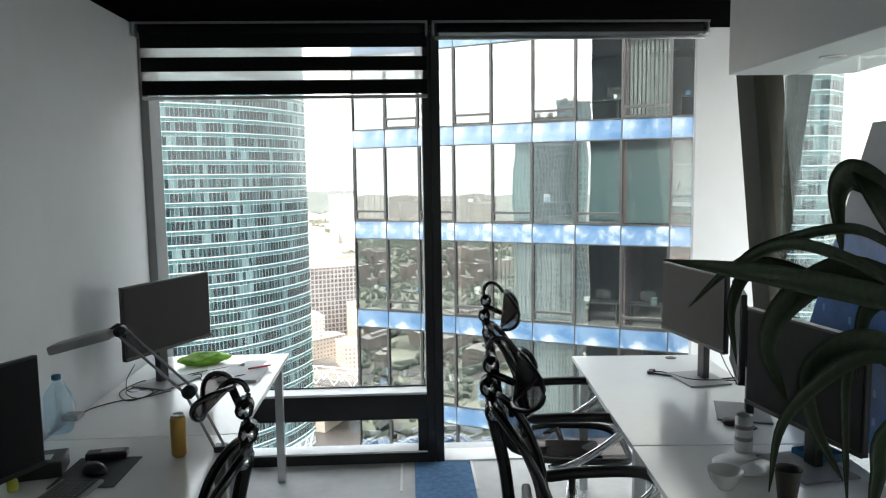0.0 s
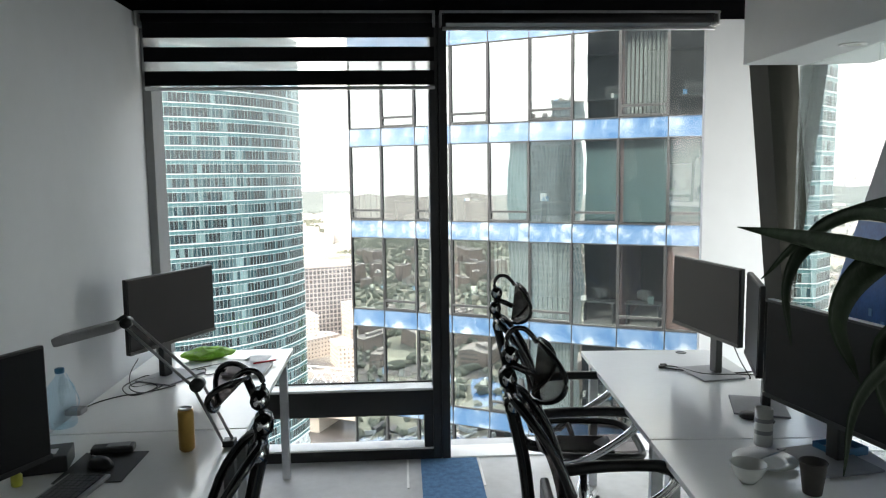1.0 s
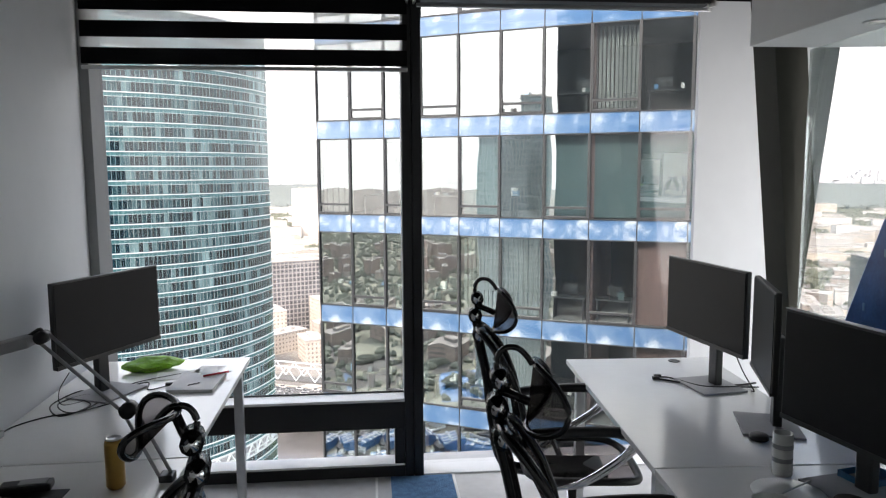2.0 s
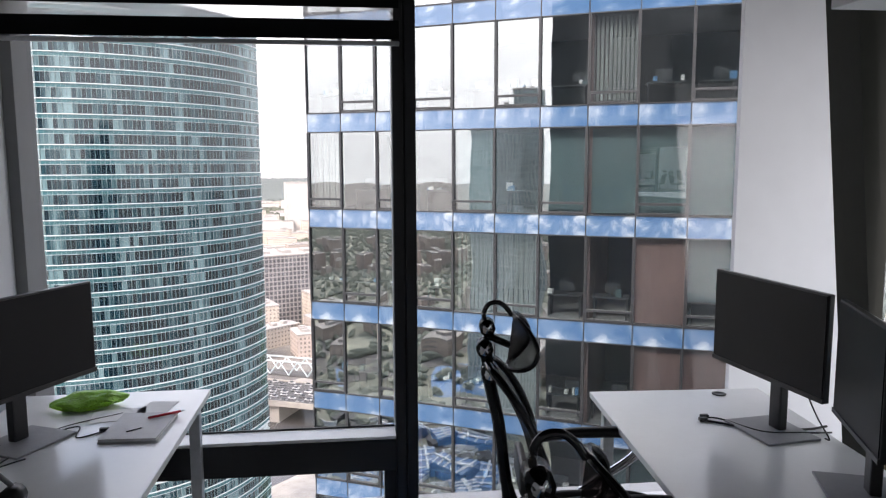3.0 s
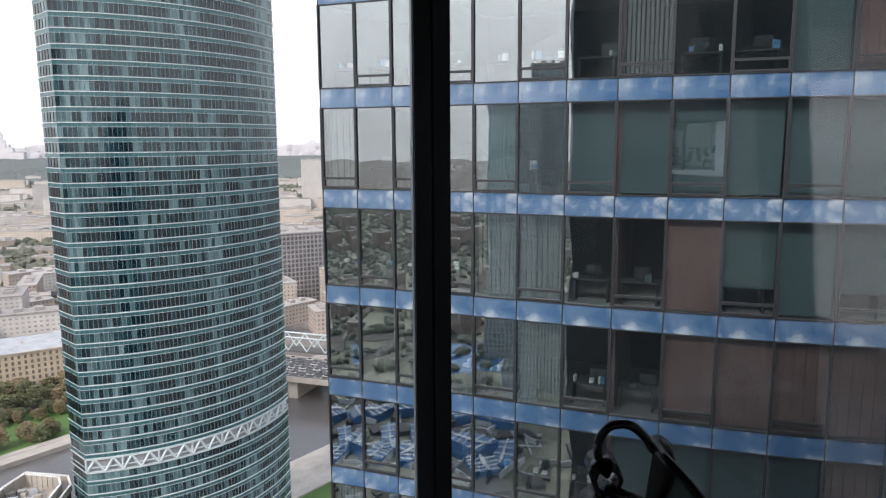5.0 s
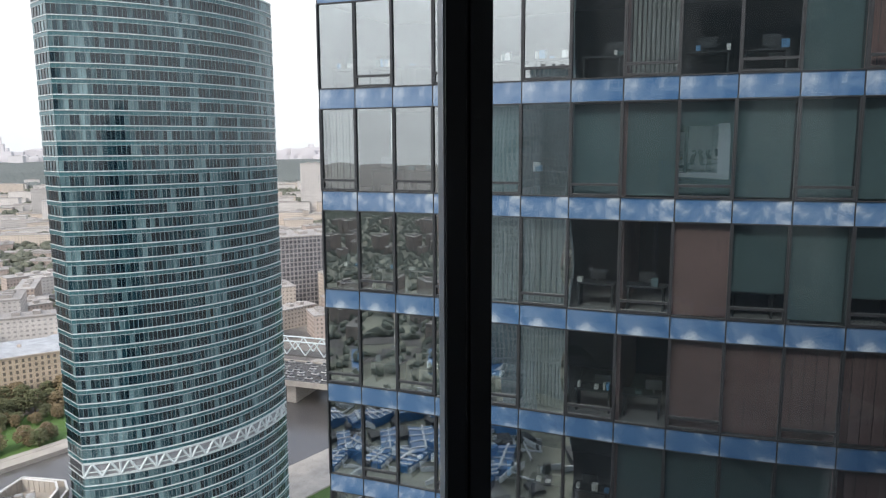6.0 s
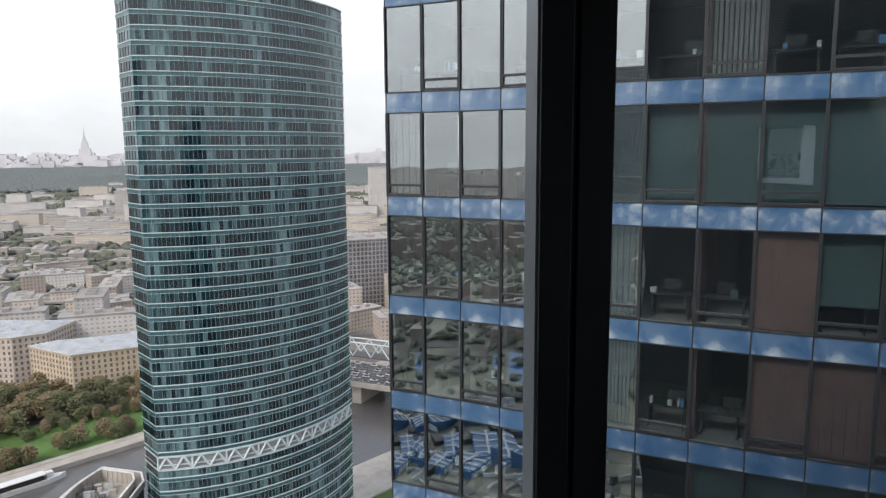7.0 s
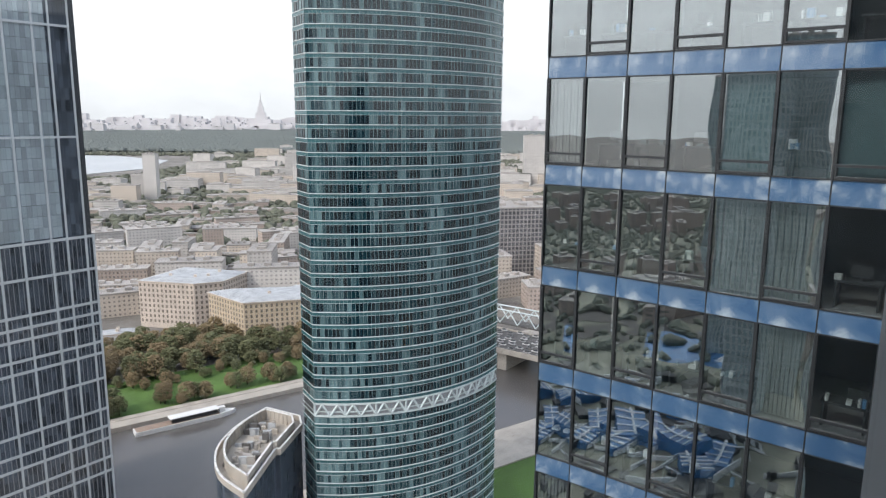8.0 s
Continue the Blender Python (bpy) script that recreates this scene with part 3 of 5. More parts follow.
    prism(bm, [(p[0], p[1]) for p in (at(i / 20, 0.2) for i in range(21))] + [(15.5, 232.0), (4.0, 250.0), (-30.0, 244.0), (-40.4, 197.5)], TOPZ - 0.4, TOPZ)
    part("roof", bm, "white_metal", t)
    for p, r2, z in single:
        q = bmesh.new()
        quad(q, p, r2, z, z + STOREY - 1.2)
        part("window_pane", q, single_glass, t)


single_glass = M["teal_pane"].copy()
single_glass.name = "streaked_teal_pane"
for old in [k for k in single_glass.node_tree.links if k.from_node.type == "NEW_GEOMETRY"]:
    oi = single_glass.node_tree.nodes.new("ShaderNodeObjectInfo")
    single_glass.node_tree.links.new(oi.outputs["Random"], old.to_socket)
teal_tower()


# ---- the gridded grey tower ----
def grey_tower():
    t = thing("office_tower", city(-116.2, 235.0, 0, 53.5), "dark grey glass tower with a pale metal grid", "tower", "glass towers")
    boxes("body", "shaft", [(-75, -0.4, 0.4, 40, LOW, 95)], t, "dark inner body")
    boxes("upper_body", "shaft", [(-74, -2.4, 0.38, 0.4, -37, 95)], t)
    zs = [-140, -122, -117, -110, -105.5, -99, -88, -79, -75, -68.5, -64.8, -61, -49.5, -38.5]
    ribs, panes, low, fine = bmesh.new(), bmesh.new(), bmesh.new(), bmesh.new()
    xs = [0, -2.6, -8.6, -13.6, -22.0, -29.0, -37, -45, -53, -61, -69]
    for z in zs:
        box(ribs, -70, 0.2, -0.35, 0.3, z, z + 0.85)
    for x in xs:
        box(ribs, x - 0.5, x + 0.2, -0.3, 0.3, LOW, -37.6)
        if x < 0:
            box(ribs, x - 0.4, x + 0.2, -0.3, 0.3, -37.6, 95)
    for z in (-6.0, 28, 60, 92):
        box(ribs, -70, -2.4, -0.35, 0.3, z, z + 0.7)
    x = -1.5
    while x > -68:
        box(fine, x - 0.09, x + 0.09, -0.1, 0.3, LOW, -38)
        x -= 1.45
    z = -138.0
    while z < 92:
        x = -0.1 if z < -38 else -2.6
        while x > -68:
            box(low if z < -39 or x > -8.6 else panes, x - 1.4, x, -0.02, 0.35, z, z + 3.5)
            x -= 1.45
        z += 3.6
    part("ribs", ribs, "grey_tower_rib", t, "pale grey metal grid")
    part("fine_mullions", fine, "flank", t, "thin grey mullions")
    tagged(part("glazing", panes, "grey_tower_pane", t, "upper panes with the sky's reflection painted pale"), kind="stuff")
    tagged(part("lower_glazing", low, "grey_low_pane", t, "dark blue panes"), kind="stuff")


grey_tower()


# ---- the blue banded facade across the street ----
STOREYS, COLUMNS, HIGH = range(-6, 4), 17, 3.6


def fac(i, inn=0.0):
    """Plan of the bowed front: the mullion between two bays, and a point set back behind it."""
    x = -2.254 + 1.2611 * i + 0.01241 * i ** 2 - 0.000047 * i ** 3
    y = 24.671 - 0.5274 * i - 0.0470 * i ** 2 + 0.003877 * i ** 3 - 0.0000693 * i ** 4
    return Vector((x + 0.481 * inn, y + 0.877 * inn, 0))


def pillow_pane(bm, x0, x1, z0, z1, lean, bow):
    """An insulating glass unit, bowed a few millimetres in its middle."""
    n = 6
    for y in (0.03, 0.045):
        g = []
        for a in range(n + 1):
            u = a / n * 2 - 1
            row = []
            for c in range(n + 1):
                v = c / n * 2 - 1
                row.append(bm.verts.new((x0 + (x1 - x0) * a / n, y + lean * u * (x1 - x0) / 2 + bow * (1 - u * u) * (1 - v * v), z0 + (z1 - z0) * c / n)))
            g.append(row)
        for p, q in zip(g, g[1:]):
            for c in range(n):
                bm.faces.new((p[c], p[c + 1], q[c + 1], q[c]))


def shade_for(i, k):
    """What hangs behind a pane: roller blinds on the upper storey, slats, or nothing."""
    if k == 0:
        return "roller" if i >= 6 or i == 4 else ("slats" if i == 0 else "")
    if k == -1:
        return {4: "slats", 5: "slats", 9: "roller_part", 10: "roller", 11: "roller_part", 12: "roller"}.get(i, "")
    if k == -2:
        return "slats" if i in (5, 12) else ""
    if k == -3:
        return "roller" if i in (7, 8, 9, 10) else ("slats" if i == 12 else "")
    if k == 1:
        return "roller" if i in (10, 13) else ("slats" if i == 7 else "")
    return "slats" if (i * 3 + k * 5) % 4 == 0 else ""


def banded_building():
    b = thing("office_building", ONE, "office building with blue spandrel bands and coated glass", "building")
    body = [tuple(fac(i, 5.5).xy) for i in range(COLUMNS)] + [tuple(fac(COLUMNS - 1, 9).xy), tuple(fac(0, 9).xy)]
    bm = bmesh.new()
    prism(bm, [tuple(fac(0, 0.1).xy)] + [tuple(fac(0, 5.4).xy)] + [(fac(0, 5.4) + Vector((-0.1, 0.1, 0))).xy[:], (fac(0, 0.1) + Vector((-0.07, 0.04, 0))).xy[:]], LOW, 20)
    part("end_wall", bm, "facade_frame", b, "dark glazed return wall")
    for k in STOREYS:
        bm = bmesh.new()
        z = 0.03 + HIGH * k
        prism(bm, [tuple(fac(i, 0.16).xy) for i in range(COLUMNS)] + [tuple(fac(COLUMNS - 1, 6.5).xy), tuple(fac(0, 6.5).xy)], z - 0.62, z - 0.06)
        part("floor_slab", bm, "slab", b)
    bm = bmesh.new()
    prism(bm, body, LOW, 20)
    part("core", bm, "office_back", b, "office back walls, dimness put into their dark colour")
    bm = bmesh.new()
    prism(bm, [tuple(fac(i, 0.2).xy) for i in range(COLUMNS)] + [tuple(fac(COLUMNS - 1, 6.5).xy), tuple(fac(0, 6.5).xy)], LOW, 0.03 + HIGH * -6 - 0.7)
    prism(bm, [tuple(fac(i, 0.2).xy) for i in range(COLUMNS)] + [tuple(fac(COLUMNS - 1, 6.5).xy), tuple(fac(0, 6.5).xy)], 0.03 + HIGH * 3, 20)
    part("rest_of_facade", bm, "facade_frame", b)
    rng = random.Random(5)
    for k in STOREYS:
        z0, z1 = 0.03 + HIGH * k, 0.03 + HIGH * k + HIGH - 0.71
        for i in range(COLUMNS - 1):
            p, q = fac(i), fac(i + 1)
            d = q - p
            w = d.length
            m = Matrix.Translation(p) @ pose(0, 0, 0, 0, 0, math.degrees(math.atan2(d.y, d.x)))
            # spandrel, leaning back a touch; the cloudy sky it mirrors is in its colour
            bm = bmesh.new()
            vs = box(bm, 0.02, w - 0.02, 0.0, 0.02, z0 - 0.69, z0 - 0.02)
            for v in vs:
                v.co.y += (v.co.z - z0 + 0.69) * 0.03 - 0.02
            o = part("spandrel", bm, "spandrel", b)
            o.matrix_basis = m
            bm = bmesh.new()
            lean = rng.uniform(-0.004, 0.004)
            pillow_pane(bm, 0.03, w - 0.03, z0 + 0.02, z1 - 0.02, lean, rng.uniform(-0.006, 0.003))
            o = part("window_pane", bm, "facade_pane", b, "", True)
            o.matrix_basis = m
            bm = bmesh.new()
            box(bm, -0.025, 0.025, -0.045, 0.08, z0 - 0.02, z1)
            box(bm, -0.012, 0.012, -0.03, 0.06, z0 - 0.7, z0 - 0.02)
            if (i + k) % 2 == 0:
                for za, zb in ((0.03, 0.09), (0.34, 0.42)):
                    box(bm, 0.03, w - 0.03, -0.03, 0.06, z0 + za, z0 + zb)
                for xa in (0.03, w - 0.09):
                    box(bm, xa, xa + 0.06, -0.03, 0.06, z0 + 0.09, z0 + 0.34)
                box(bm, 0.03, 0.07, -0.03, 0.06, z0 + 0.42, z1 - 0.02)
                box(bm, w - 0.07, w - 0.03, -0.03, 0.06, z0 + 0.42, z1 - 0.02)
            box(bm, 0.03, w - 0.03, -0.03, 0.06, z0 - 0.02, z0 + 0.015)
            box(bm, 0.03, w - 0.03, -0.02, 0.06, z1 - 0.02, z1 + 0.01)
            o = part("window_frame", bm, "facade_frame", b)
            o.matrix_basis = m
            r, hang = rng.random(), shade_for(i, k)
            if hang == "slats":
                bm = bmesh.new()
                n = rng.randint(8, 12)
                for s in range(n):
                    box(bm, 0.05 + s * (w - 0.1) / n, 0.04 + (s + 0.8) * (w - 0.1) / n, 0.4 + 0.03 * (s % 2), 0.42 + 0.03 * (s % 2), z0 + 0.05, z1 - 0.05)
                o = part("blind", bm, "curtain", b, "grey vertical blind")
                o.matrix_basis = m
            elif hang:
                bm = bmesh.new()
                box(bm, 0.05, w - 0.05, 0.35, 0.36, z0 + (0.05 if hang == "roller" else rng.uniform(0.7, 1.0)), z1 - 0.05)
                o = part("roller_blind", bm, "teal_curtain", b, "teal roller blind")
                o.matrix_basis = m
            if hang not in ("slats", "roller"):
                # desk with a screen and small bright things near the glass
                bm = bmesh.new()
                box(bm, 0.15, w - 0.2, 0.7, 1.4, z0 + 0.68, z0 + 0.74)
                box(bm, 0.2, 0.26, 0.75, 1.35, z0 - 0.05, z0 + 0.68)
                box(bm, w - 0.31, w - 0.25, 0.75, 1.35, z0 - 0.05, z0 + 0.68)
                o = part("office_desk", bm, "shaft", b, "dark office desk")
                o.matrix_basis = m
                bm = bmesh.new()
                x = 0.2 + r * (w - 0.9)
                box(bm, x, x + 0.52, 1.05, 1.08, z0 + 0.85, z0 + 1.17)
                box(bm, x + 0.22, x + 0.3, 1.05, 1.1, z0 + 0.74, z0 + 0.85)
                o = part("office_screen", bm, "shaft", b, "dark office screen")
                o.matrix_basis = m
                for q in range(rng.randint(1, 4)):
                    x = rng.uniform(0.15, w - 0.3)
                    bm = bmesh.new()
                    box(bm, x, x + rng.uniform(0.06, 0.22), 0.75, 0.95, z0 + 0.74, z0 + 0.74 + rng.uniform(0.06, 0.3))
                    o = part("desk_item", bm, rng.choice(("paper", "paper", "teal_curtain", "panel_mark")), b)
                    o.matrix_basis = m
            # brown curtains in row -2; elsewhere they stand in for a brown reflection
            if (k == -2 and i >= 8 or k == -1 and i == 8 or k < -2 and i >= 11 or k == 1 and i >= 11) and not hang:
                bm = bmesh.new()
                for s in range(10):
                    box(bm, s * w / 10, (s + 0.97) * w / 10, 0.2 + 0.05 * (s % 2), 0.23 + 0.05 * (s % 2), z0 + 0.02, z1 - 0.04)
                o = part("curtain", bm, "office_brown", b, "reddish brown curtain")
                o.matrix_basis = m
            if i % 4 == 3:
                bm = bmesh.new()
                box(bm, 0.0, 0.12, 0.3, 5.4, z0 - 0.05, z1 + 0.1)
                o = part("partition_wall", bm, "office_brown" if rng.random() < 0.5 else "office_back", b)
                o.matrix_basis = m


banded_building()


# ---- own tower, seen mirrored in the facade across ----
def own_tower():
    t = thing("home_tower", ONE, "dark glazed tower face around the office window", "tower")
    WEST, EAST = -10.2, 40
    boxes("wall", "own_glass", [(WEST, EAST, 0.215, 0.5, 2.75, 14), (WEST, EAST, 0.215, 0.5, LOW, -0.26), (WEST, -1.87, 0.215, 0.5, -0.26, 2.75), (2.42, EAST, 0.34, 0.5, -0.26, 2.75)], t, "dark glass cladding")
    rows = [(x, x + 3.1, 0.18, 0.215, 3.0 + 3.6 * k, 4.5 + 3.6 * k) for k in (0, 1, 2) for x in (12.4, 16.0, 22.6, 26.2, 31.0)]
    rows += [(x, x + 3.2, 0.18, 0.215, z, z + 3.3) for z in (-7.2, -10.8, -14.4, -18.0) for x in (-2.0, 1.4, 4.8, 8.2, 11.6, 15.0, 18.4, 21.8)]
    boxes("brown_band", "own_brown", rows, t, "brown panel bands")
    lines = [(WEST, EAST, 0.19, 0.213, 2.9 + 3.6 * k, 2.99 + 3.6 * k) for k in range(-12, 4) if k not in (-1, 0)]
    lines += [(x, x + 0.07, 0.19, 0.213, 4.6, 14) for x in (-9.0, -7.5, -6.0, -4.5, -3.0, -1.5)]
    boxes("metal_line", "flank", lines, t, "thin grey metal lines")
    boxes("flank_wall", "own_glass", [(WEST - 0.2, WEST, -30, 0.5, LOW, 14)], t)


own_tower()


# ---- city blocks ----
def block(pts, z1, storeys, pitch, wall, label, windows=True, z0=LOW - 0.3, roof_rise=2.0):
    """An old apartment block on a footprint, with cornice, roof and a window for every bay."""
    h = thing("apartment_building", CITY, label, "building", "apartment blocks by the river")
    bm = bmesh.new()
    prism(bm, pts, z0, z1)
    part("wall", bm, wall, h)
    c = Vector((sum(p[0] for p in pts) / len(pts), sum(p[1] for p in pts) / len(pts)))
    grow = lambda s: [tuple(c + (Vector(p) - c) * s) for p in pts]
    bm = bmesh.new()
    prism(bm, grow(1.025), z1, z1 + 0.7)
    part("cornice", bm, "pale", h, "pale cornice")
    bm = bmesh.new()
    lo = [bm.verts.new((*p, z1 + 0.7)) for p in grow(1.01)]
    hi = [bm.verts.new((*p, z1 + 0.7 + roof_rise)) for p in grow(0.72)]
    bm.faces.new(hi)
    for i in range(len(pts)):
        bm.faces.new((lo[i], lo[(i + 1) % len(pts)], hi[(i + 1) % len(pts)], hi[i]))
    r = part("roof", bm, "roof", h, "grey sheet metal roof")
    for k in range(4):
        q = c + (Vector(pts[k % len(pts)]) - c) * 0.45
        bm = bmesh.new()
        box(bm, q.x - 0.9, q.x + 0.9, q.y - 0.7, q.y + 0.7, z1 + 1.2, z1 + roof_rise + 2.2)
        part("chimney", bm, "pale", r)
    if windows:
        bm = bmesh.new()
        box(bm, -0.65, 0.65, -0.08, 0.1, 0, 1.9)
        unit = mesh_of("window", bm, "house_pane")
        for i, p in enumerate(pts):
            q = Vector(pts[(i + 1) % len(pts)])
            p = Vector(p)
            d = q - p
            out = Vector((d.y, -d.x)).normalized()
            if out.dot(-p) < 0:
                continue
            n = int(d.length / pitch)
            for s in range(storeys):
                for k in range(n):
                    o = p + d * ((k + 0.5) / n)
                    shared("window", unit, h, Matrix.Translation((o.x, o.y, z1 - 3.0 - s * (z1 - LOW - 3) / storeys)) @ pose(0, 0, 0, 0, 0, math.degrees(math.atan2(d.y, d.x))))


block([(-122, 425), (-72, 440), (-62, 470), (-92, 480), (-100, 462), (-152, 452)], -112, 8, 3.0, "beige", "beige stone apartment block with many windows and a grey roof")
block([(-205, 470), (-165, 462), (-148, 470), (-140, 500), (-190, 512)], -109, 8, 3.1, "pale", "pale plastered apartment block with a flat cornice")
block([(-226, 412), (-190, 428), (-193, 437), (-229, 421)], -132, 2, 3.0, "boat_white", "low white pavilion among park trees", roof_rise=1.0)


def far_block(x, y, w, d, h, turn, mat, label, group=""):
    t = thing("city_block", city(x, y, LOW - 0.3, turn), label, "building", group)
    boxes("wall", mat, [(-w / 2, w / 2, -d / 2, d / 2, 0, h)], t)
    rows = [(-w / 2 - 0.4, w / 2 + 0.4, -d / 2 - 0.4, d / 2 + 0.4, h, h + 1.0)]
    for k in range(3):
        rows.append((-w / 2 + w * (0.2 + 0.25 * k), -w / 2 + w * (0.3 + 0.25 * k), -d / 5, d / 6, h + 1.0, h + 3.2))
    boxes("roof", "far_roof", rows, t, "flat roof with plant boxes")
    return t


rng = random.Random(11)
for row, (y, h) in enumerate(((530, 27), (565, 24), (600, 28), (640, 22), (685, 25), (730, 20), (785, 21), (840, 20), (890, 14), (950, 15), (1030, 14), (1130, 18))):
    x = -0.72 * y + rng.uniform(-30, 30)
    while x < 0.42 * y:
        w = rng.uniform(20, 62)
        if row > 5 and rng.random() < 0.3:
            x += w
            continue
        far_block(x + w / 2, y + rng.uniform(-14, 14) + 0.12 * x, w, rng.uniform(14, 20), h * rng.uniform(0.6, 1.25) * (0.7 if row > 6 else 1), rng.choice((8, 10, 14, 98, 30, 104)) + rng.uniform(-3, 3), rng.choice(("far_beige", "far_pink", "far_white", "far_beige")), "beige city apartment block with a flat grey roof", "city blocks")
        x += w + rng.uniform(5, 22)
for x, y, w, d, h, lab in ((-480, 1180, 20, 20, 78, "tall white slab apartment tower"), (-520, 1230, 24, 18, 40, "white concrete apartment tower"), (-330, 1600, 42, 24, 58, "broad white hotel tower"), (-300, 1500, 26, 24, 40, "pale concrete apartment tower"), (190, 1450, 60, 30, 105, "pale tall apartment tower in haze"), (-210, 1560, 130, 30, 34, "long pale apartment slab"), (-330, 1330, 80, 16, 22, "long white apartment slab"), (-210, 1390, 110, 16, 20, "long white apartment slab")):
    far_block(x, y, w, d, h, rng.uniform(-8, 8), "far_white", lab, "far apartment towers")
far_block(70, 655, 78, 44, 62, 12, "far_dark", "dark gridded office block with pale lines")


def joined_blocks(name, label, mat, spots):
    """Blocks too far off to tell apart, walls and roofs in one mesh."""
    bm = bmesh.new()
    for x, y, w, d, h, turn in spots:
        m = pose(x, y, LOW - 0.3, 0, 0, turn)
        box(bm, -w / 2, w / 2, -d / 2, d / 2, 0, h, m=m)
        n = len(bm.faces)
        box(bm, -w / 2 - 0.4, w / 2 + 0.4, -d / 2 - 0.4, d / 2 + 0.4, h, h + 0.9, m=m)
        box(bm, -w / 4, w / 5, -d / 5, d / 6, h + 0.9, h + 3, m=m)
        bm.faces.ensure_lookup_table()
        for f in bm.faces[n:]:
            f.material_index = 1
    o = tagged(part(name, bm, [mat, "far_roof"]), label, "buildings", kind="stuff")
    o.matrix_basis = CITY


def outer_spots(n, lo, hi):
    out = []
    while len(out) < n:
        y = rng.uniform(lo, hi)
        x = y * rng.uniform(-0.52, 0.3)
        if not (x < -0.34 * y and y > 1500):
            out.append((x, y, rng.uniform(22, 95), rng.uniform(14, 24), rng.choice((8, 10, 12, 16, 20, 30)), rng.uniform(-14, 14)))
    return out


joined_blocks("outer_white_blocks", "pale white apartment blocks beyond the rail yards", "far_white", outer_spots(130, 1180, 2750))
joined_blocks("outer_beige_blocks", "beige apartment blocks among trees", "far_beige", outer_spots(90, 1100, 2500))
joined_blocks("yard_sheds", "low brown sheds and garages in the yards", "far_pink", [(x, y, w, d, 5, t) for x, y, w, d, h, t in outer_spots(90, 640, 1250)])
for k in range(30):
    a, r = rng.uniform(-0.6, 0.5), rng.uniform(4300, 4400)
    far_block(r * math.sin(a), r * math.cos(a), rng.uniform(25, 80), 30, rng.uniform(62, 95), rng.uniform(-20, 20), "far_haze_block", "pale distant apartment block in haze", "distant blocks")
# towers behind, mirrored in the facade across
for az, el, wide, r in ((-120.2, 4.6, 22, 330), (-123.9, 6.0, 25, 360), (-131.0, 16.0, 40, 240), (-118.2, 3.4, 14, 420)):
    far_block(r * math.sin(radians(az)), r * math.cos(radians(az)), wide, wide, 142 + r * math.tan(radians(el)), -az, "mirror_tower", "grey office tower behind the viewpoint", "towers behind")
joined_blocks("blocks_behind", "brown city blocks behind the viewpoint", "far_pink", [(r * math.sin(a), r * math.cos(a), rng.uniform(18, 60), rng.uniform(12, 18), rng.uniform(10, 26), rng.uniform(0, 90)) for a, r in ((rng.uniform(3.75, 4.5), rng.uniform(400, 1300)) for _ in range(110))])


o = structure("ground_behind", "rough_grass", [(-1700, -150, -1250, -60, 0, 0.25)], "dull green waste ground with earth and grass", "ground")
o.matrix_basis = CITY @ pose(0, 0, LOW - 0.3)
for x, y, turn, long in ((-420, -190, 62, 420), (-330, -240, -30, 300), (-620, -330, 40, 500), (-800, -420, -48, 600)):
    o = structure("road", "asphalt", [(-long / 2, long / 2, -7, 7, 0, 0.4)], "grey road behind the viewpoint", "road")
    o.matrix_basis = city(x, y, LOW - 0.3 + 0.0004 * long, turn)


def site_hall(x, y, w, d, h, turn):
    t = thing("site_hall", city(x, y, LOW - 0.3, turn), "low building site hall with blue sheet cladding", "building", "halls on the building site")
    boxes("wall", "site_blue", [(-w / 2, w / 2, -d / 2, d / 2, 0, h)], t)
    bm = bmesh.new()
    for k in range(4):
        u = -w / 2 + w * (k + 0.5) / 4
        box(bm, u - 0.5, u + 0.5, -d / 2 - 0.3, d / 2 + 0.3, h, h + 0.5)
    box(bm, -w / 2, w / 2, -0.6, 0.6, h + 0.5, h + 1.1)
    part("roof_beam", bm, "grey_tower_rib", t, "pale roof beams")


for x, y, w, d, h, turn in ((-262, -104, 30, 13, 5, 20), (-244, -112, 22, 14, 8, -25), (-232, -124, 26, 10, 4, 40), (-285, -128, 18, 12, 7, 10), (-268, -142, 24, 9, 5, -40), (-250, -90, 16, 14, 4, 60), (-222, -108, 14, 10, 6, 15), (-300, -112, 20, 10, 5, 75)):
    site_hall(x, y, w, d, h, turn)
bm = bmesh.new()
for k in range(46):
    x, y, w = -262 + rng.uniform(-60, 50), -116 + rng.uniform(-36, 34), rng.uniform(4, 15)
    box(bm, -w, w, -0.35, 0.35, 0.2, rng.uniform(0.8, 3.5), m=city(x, y, LOW, rng.choice((20, 110, -30, 62)) + rng.uniform(-6, 6)))
tagged(part("site_beams", bm, "grey_tower_rib"), "pale steel beams lying about a building site", "beams", kind="stuff")
bm = bmesh.new()
for k in range(60):
    x, y, w = -262 + rng.uniform(-70, 60), -120 + rng.uniform(-45, 45), rng.uniform(2, 7)
    box(bm, -w, w, -w * 0.6, w * 0.6, 0.1, rng.uniform(0.6, 5), m=city(x, y, LOW, rng.uniform(0, 90)))
tagged(part("site_stacks", bm, "shaft"), "dark stacks of goods on a building site", "stacks", kind="stuff")
plaza = thing("crossing", city(-366, -210, LOW - 0.2, 28), "blue surfaced square with crossed white stripes", "square")
boxes("surface", "site_blue", [(-34, 34, -40, 40, 0, 0.3)], plaza)
for turn in (-24, 24, 90):
    o = boxes("stripe", "boat_white", [(-26, 26, -2.6, 2.6, 0.31 + 0.001 * turn, 0.4 + 0.001 * turn)], plaza, "broad white stripe")
    o.matrix_basis = pose(0, 0, 0, 0, 0, turn)
# spired university tower on the skyline
